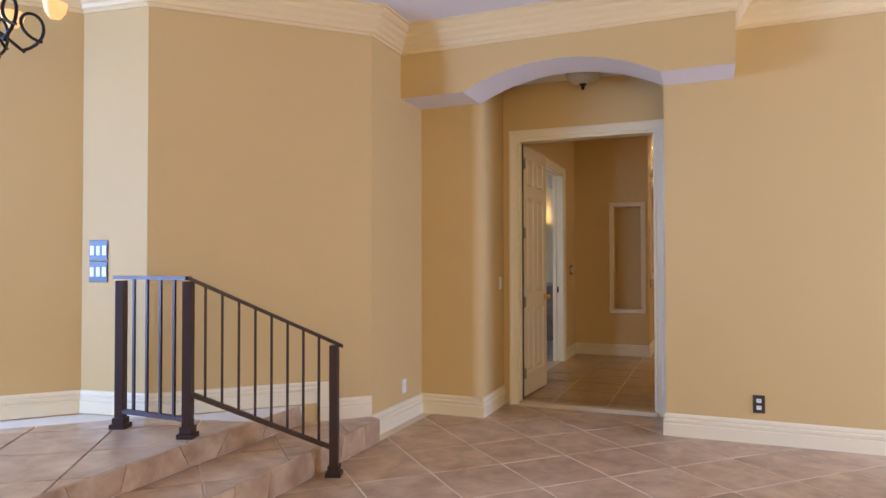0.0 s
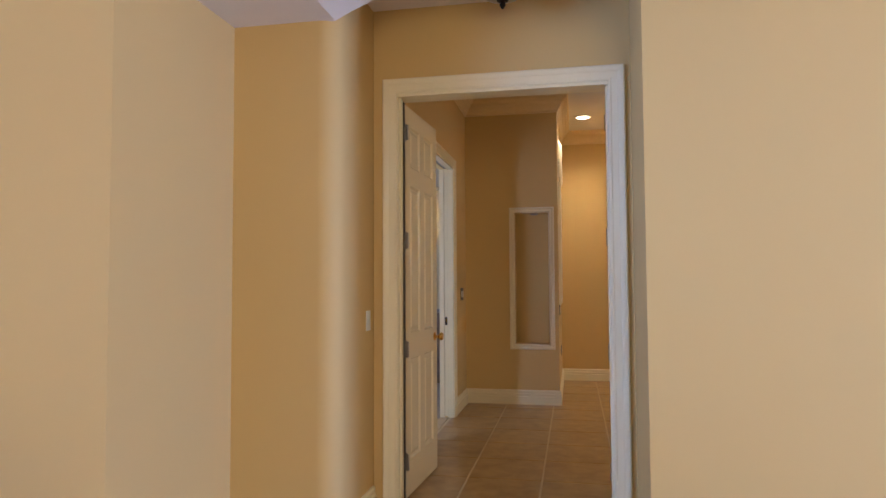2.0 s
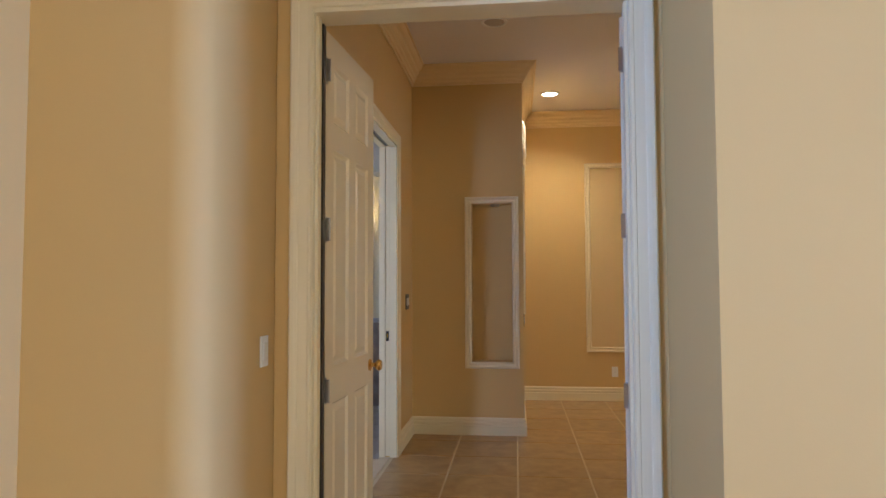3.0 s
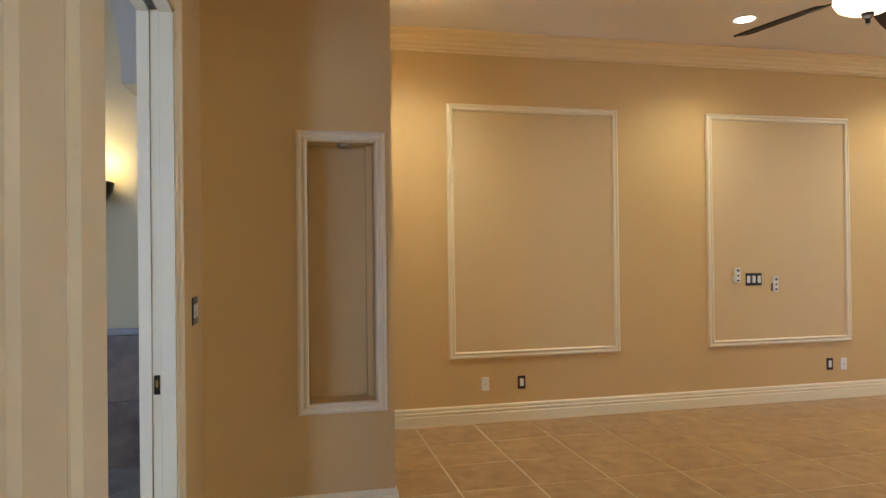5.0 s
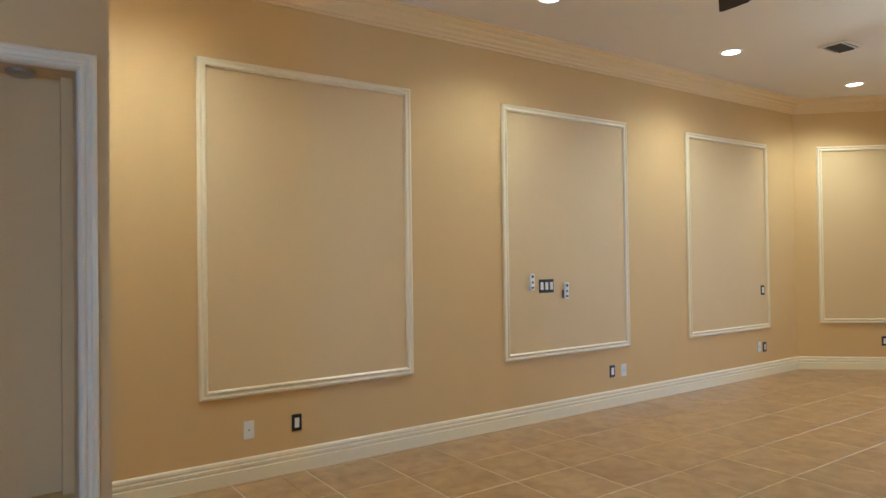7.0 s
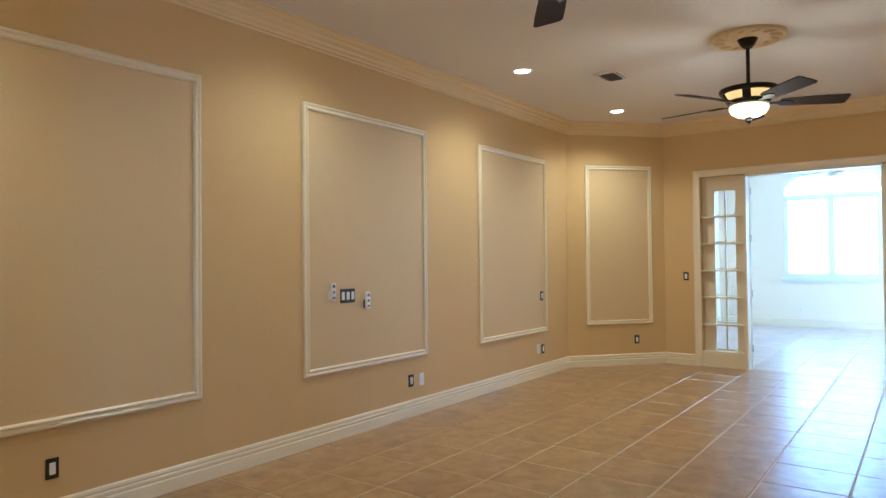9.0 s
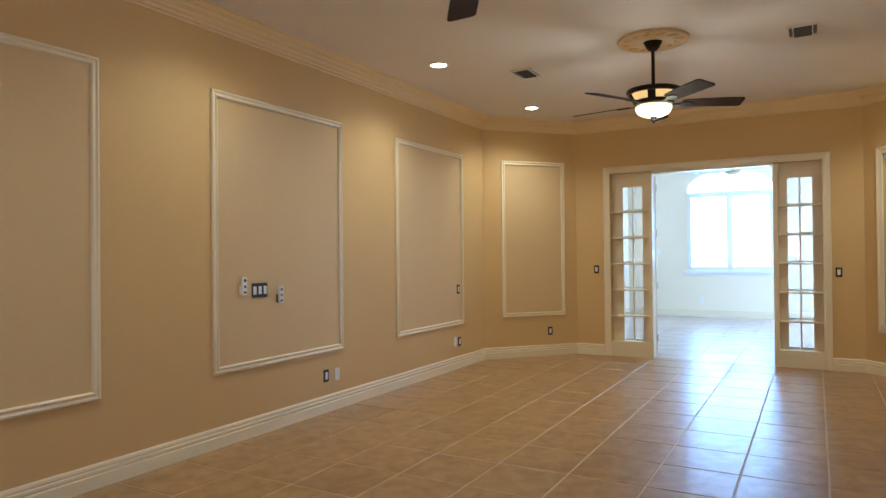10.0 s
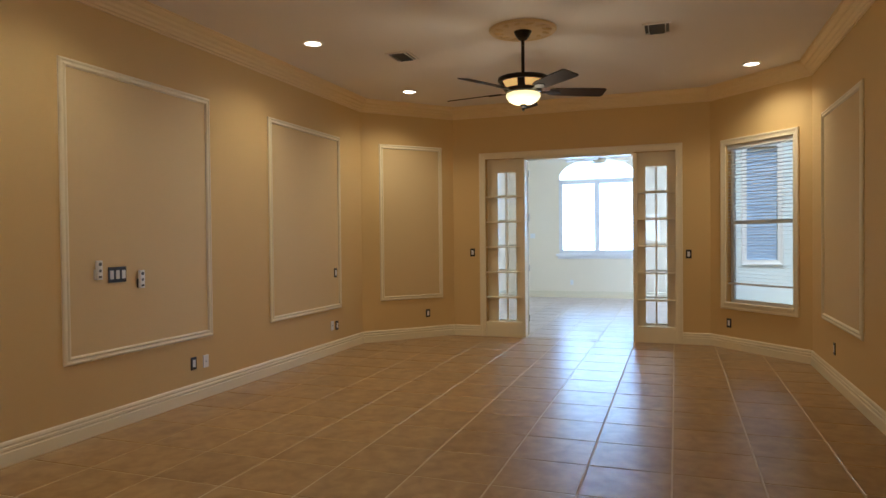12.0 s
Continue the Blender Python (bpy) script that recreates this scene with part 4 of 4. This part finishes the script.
def sidelight(y0, y1, g0, g1):
    """A shallow shelved recess with a narrow glazed light at its back."""
    s = thing("sidelight", "cream sidelight niche with shelves before small glass panes", "window", Matrix.Identity(4), "french door sidelights", "structure")
    bk = bmesh.new()
    for a in ((y0, g0, 0.0, 2.63), (g1, y1, 0.0, 2.63), (g0, g1, 0.0, 0.215), (g0, g1, 2.455, 2.63)):
        box(bk, X1 - 0.05, a[0], a[2], X1, a[1], a[3])
    part("back", bk, TRIM, s)
    part("plinth", boxed(X0 + 0.006, y0, 0, X1 - 0.05, y1, 0.195), TRIM, s)
    n = 6
    step = (2.455 - 0.215) / n
    for i in range(n):
        z = 0.205 + i * step
        part("shelf", boxed(X0 + 0.012, y0, z - 0.010, X1 - 0.05, y1, z + 0.010, bevel=0.003), TRIM, s)
        for a, b in ((g0 + 0.008, (g0 + g1) / 2 - 0.010), ((g0 + g1) / 2 + 0.010, g1 - 0.008)):
            p = part("pane", boxed(X1 - 0.028, a, z + 0.022, X1 - 0.022, b, z + step - 0.012), GLASS, s)
            p.visible_shadow = False
        part("glazing_bar", boxed(X1 - 0.040, g0, z + step - 0.012, X1 - 0.010, g1, z + step + 0.010), TRIM, s)
    part("glazing_bar", boxed(X1 - 0.041, (g0 + g1) / 2 - 0.010, 0.215, X1 - 0.009, (g0 + g1) / 2 + 0.010, 2.455), TRIM, s)


sidelight(OY1 + 0.055, 10.25, 9.815, 10.09)
sidelight(7.58, OY0 - 0.055, 7.692, 7.975)


def french_leaf(m, w=0.755, h=2.57):
    d = thing("french_door", "white glazed french door leaf folded open", "door", m, "french door leaves")
    t = 0.04
    f = bmesh.new()
    box(f, 0, 0, 0, 0.10, t, h)
    box(f, w - 0.10, 0, 0, w, t, h)
    box(f, 0.10, 0, 0, w - 0.10, t, 0.22)
    box(f, 0.10, 0, h - 0.11, w - 0.10, t, h)
    for i in range(1, 6):
        z = 0.22 + i * (h - 0.33) / 6
        box(f, 0.10, 0.008, z - 0.010, w - 0.10, t - 0.008, z + 0.010)
    part("frame", f, WHITE, d)
    p = part("pane", boxed(0.10, 0.017, 0.22, w - 0.10, 0.023, h - 0.11), GLASS, d)
    p.visible_shadow = False
    for z in (0.25, 1.0, 1.75, 2.4):
        part("hinge", boxed(-0.012, -0.008, z - 0.05, 0.012, 0.010, z + 0.05, bevel=0.002), STEEL, d)


french_leaf(pose(X1 + 0.045, OY1 - 0.010, 0.012, 0, 0, 84))
french_leaf(pose(X1 + 0.045, OY0 - 0.030, 0.012, 0, 0, -82))

# ---- bay window with blind ----
bw = on_wall(*bay, 0.240, 0.59)
W, HT = 0.99, 2.035
win = thing("window_1", "white single-hung window in a cream frame", "window", bw, kind="structure")
part("casing", wall_sweep([(0, 0), (0, HT), (W, HT), (W, 0)], [(d * 0.85, o) for d, o in CASING], True), TRIM, win)
part("window_sill", boxed(-0.02, -0.02, -0.012, W + 0.02, 0.045, 0.016, bevel=0.005), TRIM, win)
wf = bmesh.new()
for a in ((0, 0.045, 0, HT), (W - 0.045, W, 0, HT), (0, W, 0, 0.05), (0, W, HT - 0.05, HT), (0, W, 1.022, 1.066)):
    box(wf, a[0], -0.125, a[2], a[1], -0.08, a[3])
part("sash", wf, VINYL, win)
for z0, z1 in ((0.05, 1.022), (1.066, HT - 0.05)):
    p = part("pane", boxed(0.045, -0.105, z0, W - 0.045, -0.100, z1), GLASS, win)
    p.visible_shadow = False
blind = thing("window_blind", "white horizontal slat blind lowered three quarters", "blind", bw)
part("headrail", boxed(0.010, -0.072, HT - 0.055, W - 0.010, -0.010, HT - 0.004, bevel=0.004), SLAT, blind)
zb0 = 0.245
k = 38
for i in range(k):
    z = zb0 + 0.05 + i * (HT - 0.07 - zb0 - 0.05) / (k - 1)
    part("slat", boxed(0.014, -0.025, -0.0012, W - 0.014, 0.025, 0.0012), SLAT, blind, at=pose(0, -0.042, z, 3, 0, 0))
part("bottom_rail", boxed(0.014, -0.066, zb0, W - 0.014, -0.018, zb0 + 0.022, bevel=0.004), SLAT, blind)
for x in (0.15, W - 0.15):
    part("cord", boxed(x - 0.0015, -0.0435, zb0 + 0.01, x + 0.0015, -0.0405, HT - 0.05), SLAT, blind)
part("wand", lathe([(0.004, HT - 0.06), (0.004, HT - 0.95)], 8, m=pose(W - 0.10, -0.008, 0)), SLAT, blind)

# ---- far room fan ----
ff = thing("ceiling_fan", "white ceiling fan in the bright far room", "ceiling fan", pose(11.9, 8.95, H + 0.05))
part("downrod", lathe([(0.07, 0), (0.06, -0.04), (0.016, -0.06), (0.016, -0.47)], 16), WHITE, ff, smooth=True)
part("motor", lathe([(0, -0.45), (0.10, -0.46), (0.14, -0.50), (0.13, -0.55), (0.08, -0.59), (0, -0.60)], 24), WHITE, ff, smooth=True)
for i in range(5):
    part("blade", prism([(0.12, -0.03), (0.25, -0.06), (0.62, -0.07), (0.65, 0), (0.62, 0.07), (0.25, 0.06), (0.12, 0.03)], -0.004, 0.004), SLAT, ff, at=pose(0, 0, -0.53, 0, 0, 20 + 72 * i) @ pose(0, 0, 0, 10, 0, 0))
plate(on_wall((14.98, 5.2), (14.98, 12.2), 9.95 - 5.2, 0.37), "blank_plate", mat=PLASTIC, label="white plate on the cream far wall")
plate(on_wall((14.98, 5.2), (14.98, 12.2), 10.90 - 5.2, 1.5), "wall_switch", w=0.12, mat=PLASTIC, label="white control on the cream far wall", category="switch")


# ---- stair railing ----
def rail_bar(p, q, w, h, bm=None):
    """A square bar from p to q, its section upright."""
    bm = bm or bmesh.new()
    p, q = Vector(p), Vector(q)
    d = (q - p)
    flat = Vector((d.x, d.y, 0)).normalized()
    sd = Vector((-flat.y, flat.x, 0)) * (w / 2)
    up = Vector((0, 0, h / 2))
    a = [bm.verts.new(p + sg * sd + ug * up) for sg, ug in ((1, 1), (-1, 1), (-1, -1), (1, -1))]
    b = [bm.verts.new(q + sg * sd + ug * up) for sg, ug in ((1, 1), (-1, 1), (-1, -1), (1, -1))]
    bm.faces.new(a)
    bm.faces.new(b[::-1])
    for i in range(4):
        bm.faces.new((a[i], b[i], b[(i + 1) % 4], a[(i + 1) % 4]))
    return bm


def stair_railing():
    r = thing("stair_railing", "dark bronze iron stair railing with square balusters", "railing", Matrix.Identity(4))
    far, mid_p, end = Vector((-3.49, 3.33, 0.28)), Vector((-2.915, 3.31, 0.28)), Vector((-2.225, 3.86, EZ))
    tops = (1.236, 1.236, 0.815)
    for p, zt in zip((far, mid_p, end), tops):
        post = part("post", boxed(-0.028, -0.028, 0, 0.028, 0.028, zt - p.z - 0.01, bevel=0.003), BRONZE, r, at=pose(*p, 0, 0, 20))
        sh = bmesh.new()
        prism([(-0.05, -0.05), (0.05, -0.05), (0.05, 0.05), (-0.05, 0.05)], 0.001, 0.03, sh)
        box(sh, -0.038, -0.038, 0.03, 0.038, 0.038, 0.07, bevel=0.004)
        part("shoe", sh, BRONZE, post)
    down = (end - mid_p)
    tip = mid_p + down * 1.06
    slope = (tops[2] - tops[1])
    part("handrail", rail_bar((far.x - 0.05, far.y, 1.246), (mid_p.x, mid_p.y, 1.246), 0.05, 0.022), BRONZE, r)
    part("handrail", rail_bar((mid_p.x, mid_p.y, 1.246), (tip.x, tip.y, 1.246 + slope * 1.06), 0.05, 0.024), BRONZE, r)
    lz0, lz1 = 0.39, 0.55
    part("bottom_rail", rail_bar((far.x, far.y, lz0), (mid_p.x, mid_p.y, lz0), 0.032, 0.028), BRONZE, r)
    e1 = 0.145
    part("bottom_rail", rail_bar((mid_p.x, mid_p.y, lz1), (end.x, end.y, e1 + 0.0), 0.032, 0.032), BRONZE, r)
    for i in range(1, 5):
        k = i / 5
        p = far.lerp(mid_p, k)
        part("baluster", boxed(-0.008, -0.008, lz0, 0.008, 0.008, 1.236), BRONZE, r, at=pose(p.x, p.y, 0))
    for i in range(1, 9):
        k = i / 9
        p = mid_p + down * k
        part("baluster", boxed(-0.008, -0.008, lz1 + (e1 - lz1) * k, 0.008, 0.008, 1.236 + slope * k), BRONZE, r, at=pose(p.x, p.y, 0, 0, 0, 40))


stair_railing()


def chandelier(x, y, z):
    """Scrolled iron arms carrying amber cups on a chain."""
    c = thing("chandelier", "scrolled dark iron chandelier with amber glass cups", "chandelier", pose(x, y, z))
    part("stem", lathe([(0, 0.40), (0.02, 0.38), (0.03, 0.30), (0.015, 0.2), (0.035, 0.05), (0.05, -0.05), (0.02, -0.15), (0.03, -0.2), (0, -0.24)], 16), IRON, c, smooth=True)
    part("chain", lathe([(0.007, 0.38), (0.007, HE - z - 0.03)], 8), IRON, c)
    part("canopy", lathe([(0, HE - z), (0.07, HE - z), (0.06, HE - z - 0.03), (0, HE - z - 0.05)], 20), IRON, c, smooth=True)
    for i in range(6):
        a = bmesh.new()
        pts = []
        for k in range(22):
            u = k / 21
            th = -1.2 + u * 5.6
            rr = 0.12 - 0.05 * u
            pts.append((0.16 + 0.16 * u + rr * math.cos(th), 0.0, -0.02 + rr * math.sin(th) + 0.02 * u))
        pts = [(0.03, 0, 0.0)] + pts
        for p, q in zip(pts, pts[1:]):
            d = Vector(q) - Vector(p)
            bmesh.ops.create_cone(a, segments=8, radius1=0.009, radius2=0.009, depth=d.length * 1.15, cap_ends=True, matrix=Matrix.Translation((Vector(p) + Vector(q)) / 2) @ d.to_track_quat("Z", "Y").to_matrix().to_4x4())
        arm = part("arm", a, IRON, c, at=pose(0, 0, 0, 0, 0, 60 * i), smooth=True)
        part("cup", lathe([(0, 0.0), (0.03, 0.005), (0.055, 0.04), (0.065, 0.09), (0.06, 0.09), (0.04, 0.03), (0, 0.02)], 18, m=pose(0.36, 0, 0.08)), AMBER, arm, "amber glass cup", smooth=True)


chandelier(-3.62, 2.50, 2.66)

# ---- floor tiles ----
PITCH = 0.511
tile_floor(floor, TILE, (0.135, 7.606), PITCH, 0, [(XL - 0.02, YD0 + 0.046), (0.46, YD0 + 0.046), (0.46, YP + 0.06), (XL - 0.02, YP + 0.06)])
tile_floor(floor, TILE, (0.135, 7.606), PITCH, 0, [(0.46, 6.08), (8.49, 6.08), (8.49, YP + 0.06), (0.46, YP + 0.06)])
tile_floor(floor_entry, ENTRY_TILE, (0.141, 0.170), PITCH, 45, [(-2.34, -4.4), (4.6, -4.4), (4.6, YD0 - 0.046), (-2.34, YD0 - 0.046)], EZ)
# main floor's grid carried on, in tiles lightened for the daylight
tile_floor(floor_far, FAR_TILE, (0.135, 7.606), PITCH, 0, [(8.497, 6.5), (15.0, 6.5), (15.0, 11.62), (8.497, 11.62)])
tile_floor(floor_bath, BATH_FLOOR, (-2.2, 9.0), 0.46, 45, [(-4.6, 9.0), (-1.99, 9.0), (-1.99, 11.24), (-4.6, 11.24)])
tile_floor(tread, ENTRY_TILE, (-2.2, 4.1), 0.50, 45, [(-2.808, 0.6), (-2.350, 0.6), (-2.350, 4.70), (-2.445, 4.755), (-2.808, 4.39)], RISE)
tile_floor(landing, ENTRY_TILE, (-3.1, 3.6), PITCH, 35, [(-6.9, -1.2), (-2.820, -1.2), (-2.820, 4.38), (-3.58, 3.615), (-4.12, 3.50), (-4.9, 2.6), (-6.9, 0.8)], 2 * RISE)


def riser(parent, x, y0, y1, z0, z1):
    """Upright tile pieces with slanted joints."""
    y, b = y0, 0.0
    while y < y1 - 0.05:
        w = min(random.uniform(0.28, 0.46), y1 - y)
        a, b = b, random.uniform(-0.06, 0.06)
        bm = bmesh.new()
        q = [(y + 0.004 + (a if y > y0 else 0), z0), (y + w - 0.004 + (b if y + w < y1 else 0), z0), (y + w - 0.004 - (b if y + w < y1 else 0), z1), (y + 0.004 - (a if y > y0 else 0), z1)]
        f = [bm.verts.new((x, p, z)) for p, z in q]
        r = [bm.verts.new((x - 0.010, p, z)) for p, z in q]
        bm.faces.new(f)
        for i in range(4):
            bm.faces.new((f[i], r[i], r[(i + 1) % 4], f[(i + 1) % 4]))
        part("riser_tile", bm, ENTRY_TILE, parent)
        y += w


riser(tread, -2.338, 0.6, 4.70, EZ + 0.003, RISE - 0.003)
riser(landing, -2.807, 0.6, 4.39, RISE + 0.003, 2 * RISE - 0.003)
